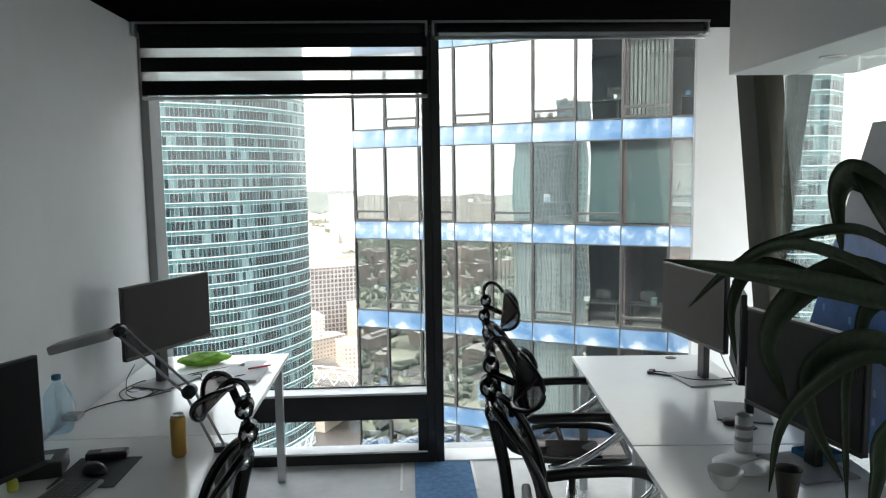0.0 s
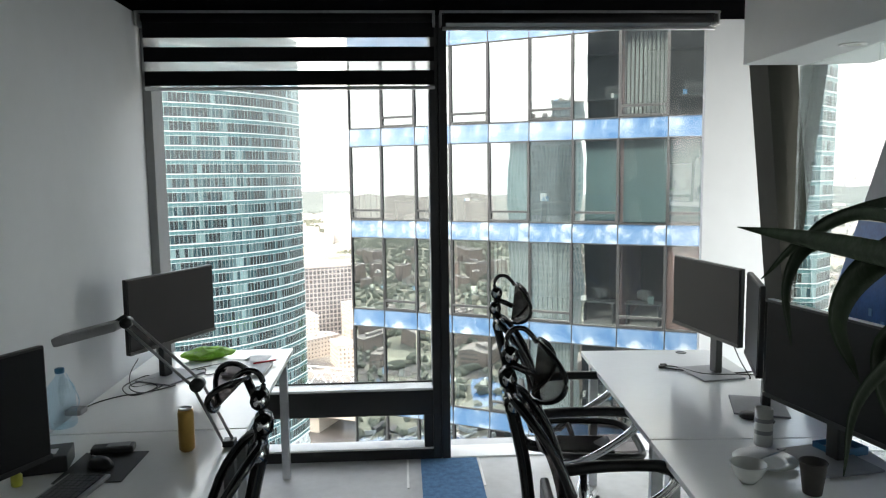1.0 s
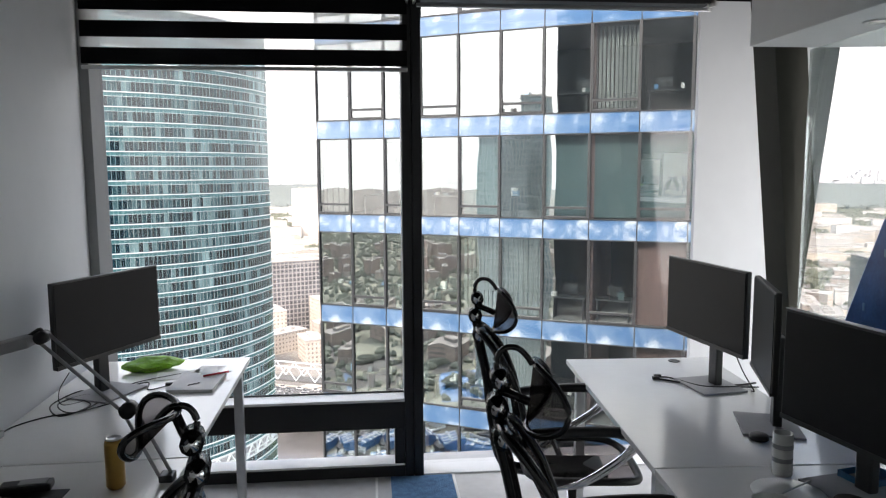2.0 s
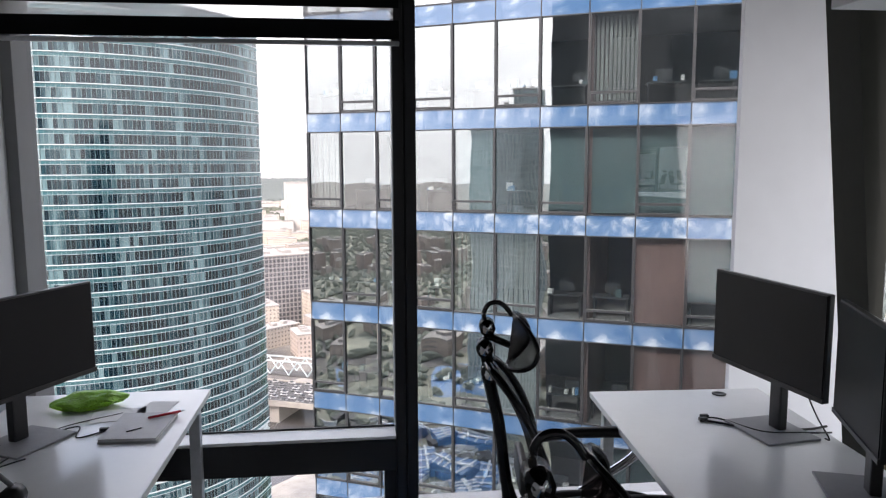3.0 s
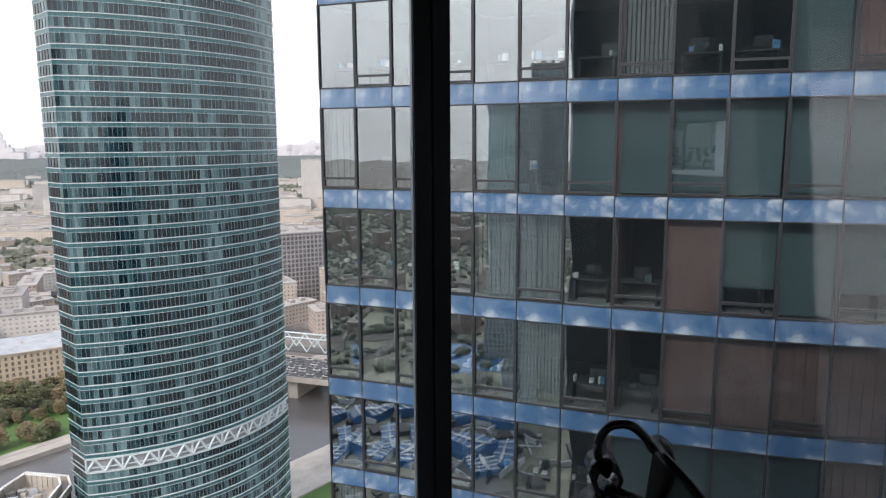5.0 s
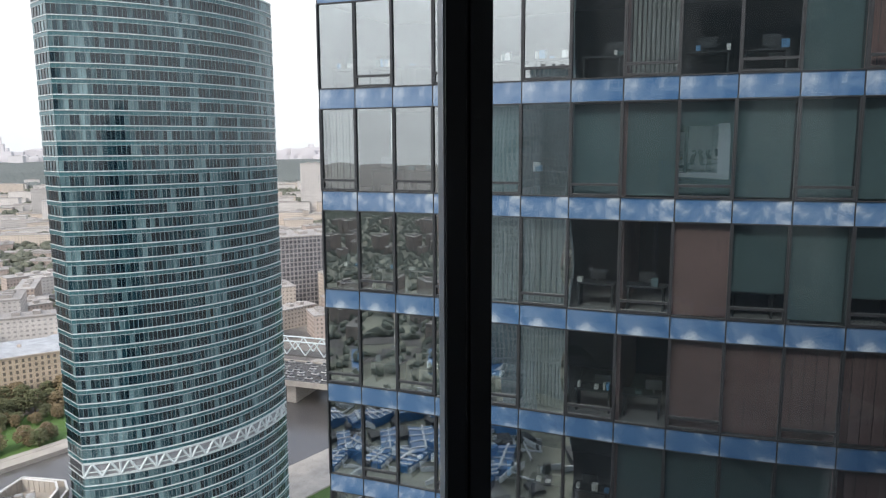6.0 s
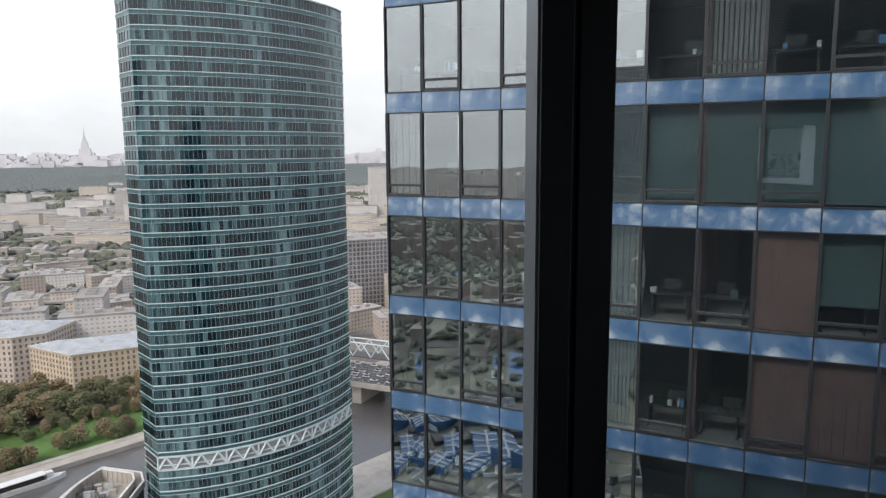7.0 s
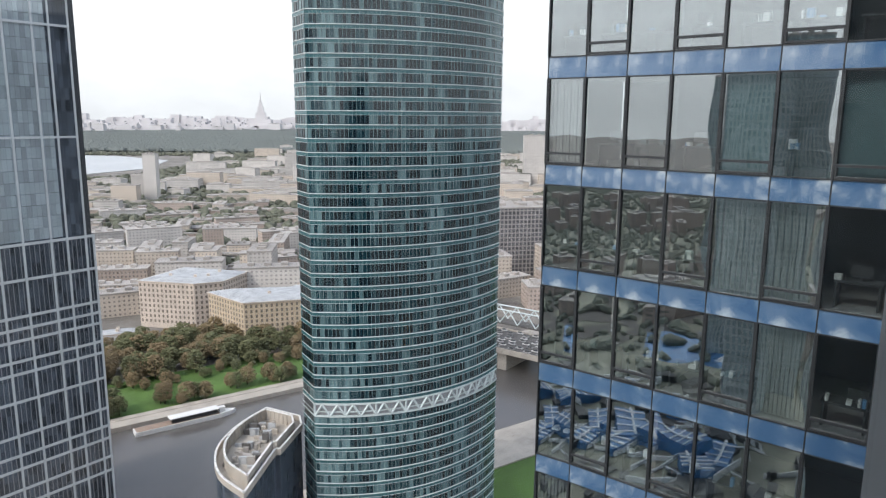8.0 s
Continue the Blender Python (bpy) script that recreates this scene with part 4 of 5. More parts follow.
t = thing("spired_tower", city(-1105, 4400, LOW + 75), "distant tiered tower with a tall spire", "tower")
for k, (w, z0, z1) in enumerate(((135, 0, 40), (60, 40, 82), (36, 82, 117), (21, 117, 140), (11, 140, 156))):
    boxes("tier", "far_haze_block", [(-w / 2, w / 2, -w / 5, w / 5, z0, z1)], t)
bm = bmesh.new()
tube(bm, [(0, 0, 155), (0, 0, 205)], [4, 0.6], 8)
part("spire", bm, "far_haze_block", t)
# pale city beyond the woods; its paleness is haze put into the colour
rng = random.Random(77)
bm = bmesh.new()
for k in range(900):
    a, r = rng.uniform(-0.6, 0.5), rng.uniform(4400, 4780)
    x, y, w = r * math.sin(a), r * math.cos(a), rng.uniform(20, 90)
    box(bm, x - w / 2, x + w / 2, y, y + 40, LOW + 40, LOW + 55 + 85 * (r - 4380) / 400 * rng.uniform(0.6, 1) + rng.choice((0, 0, 0, 0, 14)))
prism(bm, [(-3000, 4400), (2600, 4400), (2600, 4440), (-3000, 4440)], LOW, LOW + 50)
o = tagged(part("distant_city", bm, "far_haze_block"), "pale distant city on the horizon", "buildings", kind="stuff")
o.matrix_basis = CITY

# woodland belts
def woods(name, label, n, place, seed, size):
    rng = random.Random(seed)
    verts, faces = [], []
    for _ in range(n):
        x, y = place(rng)
        if y < 780 and x > -30:
            continue
        if x < -720 and 1600 < y < 2500 and x < -0.35 * y:
            continue
        s = size * rng.uniform(0.7, 1.4) * (max(1.0, y / 1900) if size > 12 else 1)
        base = len(verts)
        rise = 42 * min(1.0, max(0.0, (y - 2500) / 1700)) if size > 12 else 0.0
        verts.append((x + rng.uniform(-1, 1), y, rise + LOW + min(s, 17) * rng.uniform(0.9, 1.15)))
        for ring, (rr, zz) in enumerate(((0.55, 0.8), (0.8, 0.4), (0.6, 0.0))):
            for k in range(6):
                a = k * math.tau / 6 + ring
                j = rng.uniform(0.75, 1.3)
                verts.append((x + s * rr * j * math.cos(a), y + s * rr * j * math.sin(a), rise + LOW + min(s, 17) * zz * rng.uniform(0.9, 1.1) - (0.5 if ring == 2 else 0)))
        for k in range(6):
            k2 = (k + 1) % 6
            faces.append((base, base + 1 + k, base + 1 + k2))
            for r in (1, 7):
                faces.append((base + r + k, base + r + 6 + k, base + r + 6 + k2, base + r + k2))
    data = bpy.data.meshes.new(name)
    data.from_pydata(verts, [], faces)
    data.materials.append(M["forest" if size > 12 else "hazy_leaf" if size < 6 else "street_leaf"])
    o = new(name, data)
    o.matrix_basis = CITY
    return tagged(o, label, "trees", kind="stuff")


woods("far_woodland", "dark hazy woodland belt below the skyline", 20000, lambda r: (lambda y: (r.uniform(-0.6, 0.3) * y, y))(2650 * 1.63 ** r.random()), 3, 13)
woods("street_trees", "street trees between the city blocks", 15000, lambda r: (lambda y: (r.uniform(-0.6, 0.3) * y, y))(500 + 2250 * r.random() ** 0.6), 4, 6.5)
woods("park_behind", "trees on the ground behind the viewpoint", 6000, lambda r: (lambda q, s: (s * math.sin(q), s * math.cos(q)))(r.uniform(3.75, 4.5), 330 + 1300 * r.random() ** 0.7), 9, 4)

# far bend of the river
bm = bmesh.new()
pts = [(-1500, 1700), (-1150, 1650), (-850, 1700), (-780, 1900), (-860, 2250), (-1100, 2450), (-1700, 2600), (-1700, 2300), (-1250, 2150), (-1150, 1950), (-1500, 1900)]
prism(bm, pts, LOW - 0.2, LOW + 1)
o = tagged(part("far_water", bm, "far_water"), "far bend of the river with the sky's reflection painted pale", "river", kind="structure")
o.matrix_basis = CITY


# ---- trees of the riverside park ----
def tree_meshes(seed, leaf):
    rng = random.Random(seed)
    bm = bmesh.new()
    tube(bm, [(0, 0, -0.5), (0.1, 0, 2.5), (0.0, 0.1, 5.5)], [0.35, 0.26, 0.12], 6)
    for k in range(5):
        a = k * 1.26 + rng.random()
        tube(bm, [(0, 0, 2.2 + 0.5 * k), (1.4 * math.cos(a), 1.4 * math.sin(a), 4 + 0.5 * k), (2.4 * math.cos(a), 2.4 * math.sin(a), 5.4 + 0.4 * k)], [0.13, 0.08, 0.03], 5)
    trunk = mesh_of("trunk", bm, "bark")
    verts, faces = [], []
    for _ in range(360):
        a, h = rng.uniform(0, math.tau), rng.uniform(0, 1)
        R = 3.6 * math.sqrt(max(0.05, 1 - (1.7 * h - 0.75) ** 2)) * rng.uniform(0.45, 1.12)
        c = Vector((R * math.cos(a), R * math.sin(a), 2.0 + 7.2 * h))
        s = rng.uniform(0.22, 0.6)
        b = len(verts)
        for dx, dy, dz in ((1, 0, 0), (-1, 0, 0), (0, 1, 0), (0, -1, 0), (0, 0, 1), (0, 0, -1)):
            j = s * rng.uniform(0.6, 1.35)
            verts.append((c.x + dx * j + rng.uniform(-.2, .2), c.y + dy * j + rng.uniform(-.2, .2), c.z + dz * j * 0.8))
        for f in ((0, 2, 4), (2, 1, 4), (1, 3, 4), (3, 0, 4), (2, 0, 5), (1, 2, 5), (3, 1, 5), (0, 3, 5)):
            faces.append(tuple(b + k for k in f))
    crown = bpy.data.meshes.new("crown")
    crown.from_pydata(verts, [], faces)
    crown.materials.append(M[leaf])
    return trunk, crown


KINDS = [tree_meshes(s, "leaf_b" if s % 2 else "leaf_a") for s in range(6)]
rng = random.Random(21)


def tree(x, y, s, k):
    t = thing("tree", CITY @ BANK @ pose(x, y, 1.0, 0, 0, rng.uniform(0, 360)) @ Matrix.Diagonal((s, s, s * rng.uniform(0.85, 1.15), 1)), "leafy park tree turning autumn brown" if k % 2 else "green leafy park tree by the river", "tree", "park trees")
    shared("trunk", KINDS[k][0], t, ONE)
    shared("crown", KINDS[k][1], t, ONE)


for _ in range(165):
    tree(rng.uniform(-170, 40), rng.uniform(54, 84), rng.uniform(0.8, 1.5), rng.randrange(6))
for first, nm, words in ((0, "green_park_trees", "green trees at the back of the park"), (1, "autumn_park_trees", "brown autumn trees at the back of the park")):
    verts, faces, count = [], [], 0
    for k in range(70):
        crown = KINDS[first + 2 * (k % 3)][1]
        co = np.empty(len(crown.vertices) * 3)
        crown.vertices.foreach_get("co", co)
        q, a = rng.uniform(0.85, 1.5), rng.uniform(0, math.tau)
        co = co.reshape(-1, 3) * q
        x, y = rng.uniform(-170, 40), rng.uniform(84, 120)
        turned_co = np.stack([co[:, 0] * math.cos(a) - co[:, 1] * math.sin(a) + x, co[:, 0] * math.sin(a) + co[:, 1] * math.cos(a) + y, co[:, 2] + 1.0], 1)
        verts.append(turned_co)
        faces += [tuple(count + i for i in f.vertices) for f in crown.polygons]
        count += len(co)
    data = bpy.data.meshes.new(nm)
    data.from_pydata(np.concatenate(verts).tolist(), [], faces)
    data.materials.append(M["leaf_b" if first else "leaf_a"])
    o = tagged(new(nm, data), words, "trees", kind="stuff")
    o.matrix_basis = CITY @ BANK
for _ in range(70):
    tree(rng.uniform(-170, 40), rng.uniform(42, 56), rng.uniform(0.35, 0.9), rng.randrange(6))
for _ in range(34):
    tree(rng.uniform(-120, 10), rng.uniform(13, 22), rng.uniform(0.55, 1.25), rng.choice((0, 1, 2, 4)))
for _ in range(9):
    tree(-60 + rng.uniform(-6, 6), rng.uniform(22, 58), rng.uniform(0.5, 0.9), rng.randrange(6))


# ---- excursion boat ----
bt = thing("river_boat", CITY @ BANK @ pose(-62, -7.5, 0.0, 0, 0, 0.5), "long white excursion boat moored at the quay", "boat")
bm = bmesh.new()
prism(bm, [(-24, -3), (14, -3), (19, -1.8), (22.5, 0), (19, 1.8), (14, 3), (-24, 3)], -0.2, 2.0)
part("hull", bm, "boat_white", bt)
boxes("deck", "boat_deck", [(-23.5, 14, -2.6, 2.6, 2.0, 2.15)], bt, "brown deck")
boxes("cabin", "dark_pane", [(-8, 13, -2.2, 2.2, 2.15, 4.2)], bt, "glazed cabin", 0.1)
boxes("cabin_roof", "boat_white", [(-9, 14, -2.5, 2.5, 4.2, 4.6)], bt, "", 0.1)
boxes("bridge_house", "boat_white", [(14.2, 17, -1.4, 1.4, 2.0, 4.4)], bt, "", 0.15)


# ---- ship shaped low tower ----
lt = thing("waterside_building", CITY, "slate blue office building with a ship shaped roof terrace", "building")
left = [(-55, 212), (-59, 203), (-61.5, 193), (-61.5, 182), (-57, 170), (-48, 160.5)]
left = [tuple(p.xy) for p in curve_pts([(*p, 0) for p in left], 4)]
right = [(-45.8, 184), (-44.5, 184), (-41.8, 200), (-43.5, 206)]
bm = bmesh.new()
prism(bm, left + right, LOW, -90.5)
part("wall", bm, panelled("slate_glass_block", (0.1, 0.12, 0.15), (0.035, 0.045, 0.06), 1.5, 3.6, 0.12, 0.25), lt)
bm = bmesh.new()
prism(bm, left + right, -90.5, -90.3)
part("terrace", bm, "quay", lt, "pale grey roof deck")
cc = Vector((-51, 188))
for s, z0, z1 in ((1.0, -90.3, -88.6), (0.8, -90.3, -87.0)):
    ring = [cc + (Vector(p) - cc) * s for p in left + right]
    bm = bmesh.new()
    for i in range(len(ring)):
        p, q = ring[i], ring[(i + 1) % len(ring)]
        d = q - p
        box(bm, 0, d.length + 0.3, -0.25, 0.25, z0, z1, m=Matrix.Translation((p.x, p.y, 0)) @ pose(0, 0, 0, 0, 0, math.degrees(math.atan2(d.y, d.x))))
        if s < 1:
            for k in range(int(d.length / 1.6)):
                box(bm, k * 1.6, k * 1.6 + 0.25, 0.25, 0.45, z0, z1, m=Matrix.Translation((p.x, p.y, 0)) @ pose(0, 0, 0, 0, 0, math.degrees(math.atan2(d.y, d.x))))
    part("parapet", bm, "quay", lt, "grey clad parapet wall")
    bm = bmesh.new()
    for i in range(len(ring)):
        p, q = ring[i], ring[(i + 1) % len(ring)]
        d = q - p
        box(bm, -0.2, d.length + 0.2, -0.28, 0.28, z1, z1 + 0.2, m=Matrix.Translation((p.x, p.y, 0)) @ pose(0, 0, 0, 0, 0, math.degrees(math.atan2(d.y, d.x))))
    part("rim", bm, "boat_white", lt, "white metal rim")
rng = random.Random(2)
for k in range(44):
    x, y = -52 + rng.uniform(-5, 4.5), 175 + k * 0.62
    boxes("roof_plant", rng.choice(("roof", "far_roof", "quay", "asphalt", "roof")), [(x - rng.uniform(0.3, 1.4), x + rng.uniform(0.3, 1.4), y - rng.uniform(0.2, 0.7), y + rng.uniform(0.2, 0.7), -90.3, -90.3 + rng.uniform(0.6, 2.6))], lt)

# ---- road bridge with traffic and a rail truss ----
ROADM = CITY @ pose(36, 384, LOW + 13, 0, 0, -36)
br = thing("road_bridge", ROADM, "wide road bridge over the river", "bridge")
boxes("deck", "asphalt", [(-180, 160, 0, 34, -1.2, 0)], br, "grey road deck")
boxes("girder", "quay", [(-180, 160, -0.6, 0.0, -2.2, 0.9), (-180, 160, 34, 34.6, -2.2, 0.9)], br, "pale parapet girder")
for x in (-60, -5, 45):
    boxes("pier", "quay", [(x - 3, x + 3, 3, 31, -13.2, -1.2)], br, "", 0.4)
rng = random.Random(8)
bm = bmesh.new()
box(bm, -2.1, 2.1, -0.9, 0.9, 0.35, 0.95, 0.15)
BODY = mesh_of("body", bm, material("car_paint", (0.42, 0.41, 0.4), 0.35, vary=0.8, scale=0.01, bump=0, each=1.5))
bm = bmesh.new()
box(bm, -1.3, 0.9, -0.75, 0.75, 0.95, 1.5, 0.2)
CABIN = mesh_of("cabin", bm, "dark_pane")
bm = bmesh.new()
for x in (-1.3, 1.3):
    box(bm, x - 0.32, x + 0.32, -0.92, 0.92, 0.0, 0.64, 0.12)
WHEELS = mesh_of("wheels", bm, "shaft")
for lane in range(8):
    x = -100 + rng.uniform(0, 8)
    while x < 70:
        c = thing("car", ROADM @ pose(x, 2.6 + lane * 4.1, 0.0, 0, 0, 180 if lane < 4 else 0), "car in heavy traffic on the bridge", "car", "bridge traffic")
        shared("body", BODY, c, ONE), shared("cabin", CABIN, c, ONE), shared("wheels", WHEELS, c, ONE)
        x += rng.uniform(7, 13)
rb = thing("rail_bridge", CITY @ pose(48, 436, LOW + 12, 0, 0, -36), "pale steel truss rail bridge", "bridge")
boxes("deck", "asphalt", [(-40, 90, 0, 10, -1, 0)], rb)
for y in (0.0, 10.0):
    bm = bmesh.new()
    tube(bm, [(-34, y, 8.5), (84, y, 8.5)], 0.5, 4)
    for k in range(10):
        x = -40 + k * 13
        tube(bm, [(x, y, 0), (x + 6.5, y, 8.5)], 0.45, 4)
        tube(bm, [(x + 6.5, y, 8.5), (x + 13, y, 0)], 0.45, 4)
    part("truss", bm, "white_metal", rb)
for x in (-35, 20, 80):
    boxes("pier", "quay", [(x - 2, x + 2, 0, 10, -12.2, -1)], rb)


# ---- desks ----
def desk(m, length, deep):
    """Top in local x 0..deep, y 0..-length."""
    d = thing("desk", m, "white laminate office desk with square silver legs", "desk", "office desks")
    boxes("tabletop", "desk_top", [(0, deep, -length, 0, 0.715, 0.74)], d, "", 0.003)
    for x in (0.02, deep - 0.065):
        for y in (-0.12, -length + 0.08):
            boxes("leg", "steel", [(x, x + 0.045, y - 0.045, y, 0.0, 0.69)], d, "square silver leg", 0.003)
    for y in (-0.12, -length + 0.08):
        boxes("end_beam", "steel", [(0.02, deep - 0.02, y - 0.04, y - 0.005, 0.67, 0.714)], d, "", 0.002)
    boxes("long_beam", "steel", [(deep * 0.7, deep * 0.7 + 0.04, -length + 0.08, -0.12, 0.66, 0.713)], d, "", 0.002)
    return d


DESK_L, DESK_R = pose(-0.834, -0.07, 0, 0, 0, 0.8), pose(0.842, -0.31, 0, 0, 0, -3.3)
desk(DESK_L @ pose(-0.79, 0, 0), 1.36, 0.79)
desk(DESK_L @ pose(-0.79, -1.368, 0), 1.4, 0.79)
desk(DESK_R, 1.39, 0.76)
desk(DESK_R @ pose(0, -1.398, 0), 1.4, 0.76)


# ---- monitors ----
def monitor(a, b, top, high, foot, label):
    """A flat screen between two plan points; the screen faces to the right of the way from a to b."""
    a, b = Vector(a), Vector(b)
    d = b - a
    w = d.length
    t = thing("monitor", Matrix.Translation((a.x, a.y, 0)) @ pose(0, 0, 0, 0, 0, math.degrees(math.atan2(d.y, d.x))), label, "monitor", "desk monitors")
    z0 = top - high
    boxes("housing", "black_plastic", [(0, w, 0.002, 0.024, z0, top), (w * 0.25, w * 0.75, 0.024, 0.048, z0 + 0.05, top - 0.08)], t, "thin black housing", 0.004)
    boxes("screen", "screen", [(0.007, w - 0.007, -0.001, 0.003, z0 + 0.016, top - 0.007)], t, "dark switched off screen")
    boxes("bezel", "black_plastic", [(0.0, w, -0.004, 0.0025, z0, z0 + 0.016)], t, "lower bezel", 0.001)
    boxes("stand_neck", "black_plastic", [(foot - 0.03, foot + 0.03, 0.05, 0.085, 0.75, z0 + 0.17)], t, "black stand neck", 0.006)
    boxes("stand_foot", "grey_box", [(foot - 0.13, foot + 0.13, -0.07, 0.15, 0.741, 0.75)], t, "flat rectangular stand foot", 0.003)
    return t


monitor((-1.46, -0.93), (-1.208, -0.37), 1.288, 0.362, 0.3, "black flat monitor, switched off, near the grey wall")
monitor((-1.51, -2.62), (-1.275, -2.08), 1.25, 0.36, 0.3, "black flat monitor, switched off, behind a keyboard")
monitor((1.29, -0.535), (1.37, -1.14), 1.313, 0.37, 0.32, "black flat monitor, switched off, near the white pier")
monitor((1.385, -1.17), (1.235, -1.58), 1.305, 0.375, 0.2, "black flat monitor with a glossy screen at an angle")
monitor((1.22, -1.67), (1.32, -2.25), 1.268, 0.378, 0.3, "black flat monitor with a pale top edge")
boxes("top_edge", "sill", [(0.0, 0.588, 0.003, 0.024, 1.2685, 1.2715)], bpy.data.objects["monitor.004"], "pale strip along the top edge")


# ---- office chairs ----
def office_chair(m, label, tilt=0.0):
    c = thing("office_chair", m, label, "chair", "office chairs")
    bm = bmesh.new()
    lathe(bm, [(0.03, 0.06), (0.035, 0.12), (0.028, 0.13), (0.028, 0.25), (0.02, 0.25), (0.02, 0.42)], 12)
    part("gas_lift", bm, "chrome", c, "chrome gas lift", True)
    for k in range(5):
        a = math.radians(72 * k + 18)
        x, y = math.cos(a), math.sin(a)
        bm = bmesh.new()
        tube(bm, [(0.03 * x, 0.03 * y, 0.1), (0.18 * x, 0.18 * y, 0.095), (0.31 * x, 0.31 * y, 0.075)], [0.024, 0.02, 0.014], 8)
        part("base_arm", bm, "chrome", c, "", True)
        bm = bmesh.new()
        for s in (-0.014, 0.014):
            lathe(bm, [(0.012, s - 0.009), (0.027, s - 0.008), (0.028, s), (0.027, s + 0.008), (0.012, s + 0.009)], 12)
        bmesh.ops.transform(bm, matrix=pose(0.31 * x, 0.31 * y, 0.028, 90, 0, math.degrees(a)), verts=bm.verts)
        part("castor", bm, "black_plastic", c)
    # seat frame and mesh
    loop = [(0.23 * math.copysign(abs(math.cos(t)) ** 0.5, math.cos(t)), 0.02 + 0.23 * math.copysign(abs(math.sin(t)) ** 0.5, math.sin(t)), 0.47 - 0.025 * max(0, math.sin(t)) ** 2) for t in (k * math.tau / 40 for k in range(40))]
    bm = bmesh.new()
    tube(bm, loop, 0.016, 8, True)
    box(bm, -0.1, 0.1, -0.12, 0.13, 0.4, 0.445, 0.012)
    tube(bm, [(-0.21, -0.05, 0.455), (0.0, -0.03, 0.42), (0.21, -0.05, 0.455)], 0.014, 8)
    part("seat_frame", bm, "black_plastic", c, "black seat frame and tilt box", True)
    bm = bmesh.new()
    ctr = bm.verts.new((0, 0.02, 0.448))
    mid = [bm.verts.new((x * 0.6, 0.02 + (y - 0.02) * 0.6, z - 0.014)) for x, y, z in loop]
    rim = [bm.verts.new(p) for p in loop]
    for k in range(40):
        j = (k + 1) % 40
        bm.faces.new((ctr, mid[k], mid[j])), bm.faces.new((mid[k], rim[k], rim[j], mid[j]))
    part("seat", bm, "mesh", c, "black woven mesh seat", True)

    # backrest: frame loop, mesh and spine
    def back(u, v, off=0.0):
        """u across -1..1, v up 0..1"""
        w = 0.225 * (1 - 0.25 * v) * (1 - 0.12 * (1 - v))
        y = -0.21 - 0.15 * v + 0.05 * math.sin(v * math.pi) - 0.04 * (1 - u * u) + off
        return (u * w, y, 0.53 + 0.5 * v)

    ring = [back(math.copysign(abs(math.cos(t)) ** 0.55, math.cos(t)), 0.5 + 0.5 * math.copysign(abs(math.sin(t)) ** 0.6, math.sin(t))) for t in (k * math.tau / 40 for k in range(40))]
    bm = bmesh.new()
    tube(bm, ring, 0.014, 8, True)
    part("back_frame", bm, "gloss_black", c, "glossy black back frame", True)
    bm = bmesh.new()
    grid = [[bm.verts.new(back(u / 4 * (1 - abs(0.99 * (v / 8 - 1)) ** 3.33) ** 0.275, 0.005 + 0.99 * v / 16)) for u in range(-4, 5)] for v in range(17)]
    for a, b in zip(grid, grid[1:]):
        for k in range(8):
            bm.faces.new((a[k], a[k + 1], b[k + 1], b[k]))
    part("backrest", bm, "mesh", c, "black mesh backrest", True)
    bm = bmesh.new()
    tube(bm, curve_pts([(0, -0.08, 0.42), (0, -0.27, 0.44), (0, -0.33, 0.6), (0, -0.36, 0.82), (0, -0.4, 1.0)], 5), [0.026] * 10 + [0.02] * 11, 8)
    part("spine", bm, "gloss_black", c, "glossy black spine", True)
    bm = bmesh.new()
    box(bm, -0.11, 0.11, -0.3, -0.27, 0.62, 0.72, 0.012)
    part("lumbar_pad", bm, "black_plastic", c)
    # headrest
    joints = ((1.0, -0.39, 0.03), (1.08, -0.408, 0.028), (1.15, -0.4, 0.026))
    bm = bmesh.new()
    tube(bm, [(0, y, z) for z, y, _ in joints], 0.02, 8)
    for z, y, r in joints:
        tube(bm, [(-0.035, y, z), (0.035, y, z)], r, 10)
    part("headrest_joint", bm, "gloss_black", c, "black headrest joints", True)
    for z, y, r in joints:
        for s in (-1, 1):
            bm = bmesh.new()
            tube(bm, [(s * 0.034, y, z), (s * 0.04, y, z)], r * 0.66, 10)
            part("joint_cap", bm, "chrome", c, "bright chrome joint cap", True)

    ct, st = math.cos(math.radians(tilt)), math.sin(math.radians(tilt))
    size, py, pz = (0.7, -0.375, 1.215) if tilt else (1.0, -0.32, 1.19)

    def head(u, v):
        y, z = -0.26 - 0.075 * (1 - u * u) + 0.02 * v + 0.32, 1.02 + 0.17 * v - 0.02 * u * u - 1.19
        return (u * 0.13, (y * ct - z * st) * size + py, (y * st + z * ct) * size + pz)

    ring = [head(math.copysign(abs(math.cos(t)) ** 0.75, math.cos(t)), 0.5 + 0.5 * math.sin(t)) for t in (k * math.tau / 32 for k in range(32))]
    bm = bmesh.new()
    tube(bm, ring, 0.008, 8, True)
    tube(bm, curve_pts([(0, -0.405, 1.15), (0, -0.41, 1.195), (0, -0.392, 1.225), (0, -0.36, 1.228), (0, -0.335, 1.208), (0, -0.32, 1.185)], 6), 0.008, 8)
    tube(bm, [(0, -0.40, 1.12), head(0, 0.4 + tilt / 100)], 0.012, 8)
    part("headrest_frame", bm, "gloss_black", c, "bent black headrest frame", True)
    bm = bmesh.new()
    grid = [[bm.verts.new(head(u / 5 * (1 - (0.98 * (v / 4 - 1)) ** 2) ** 0.375, 0.01 + 0.98 * v / 8)) for u in range(-5, 6)] for v in range(9)]
    for a, b in zip(grid, grid[1:]):
        for k in range(10):
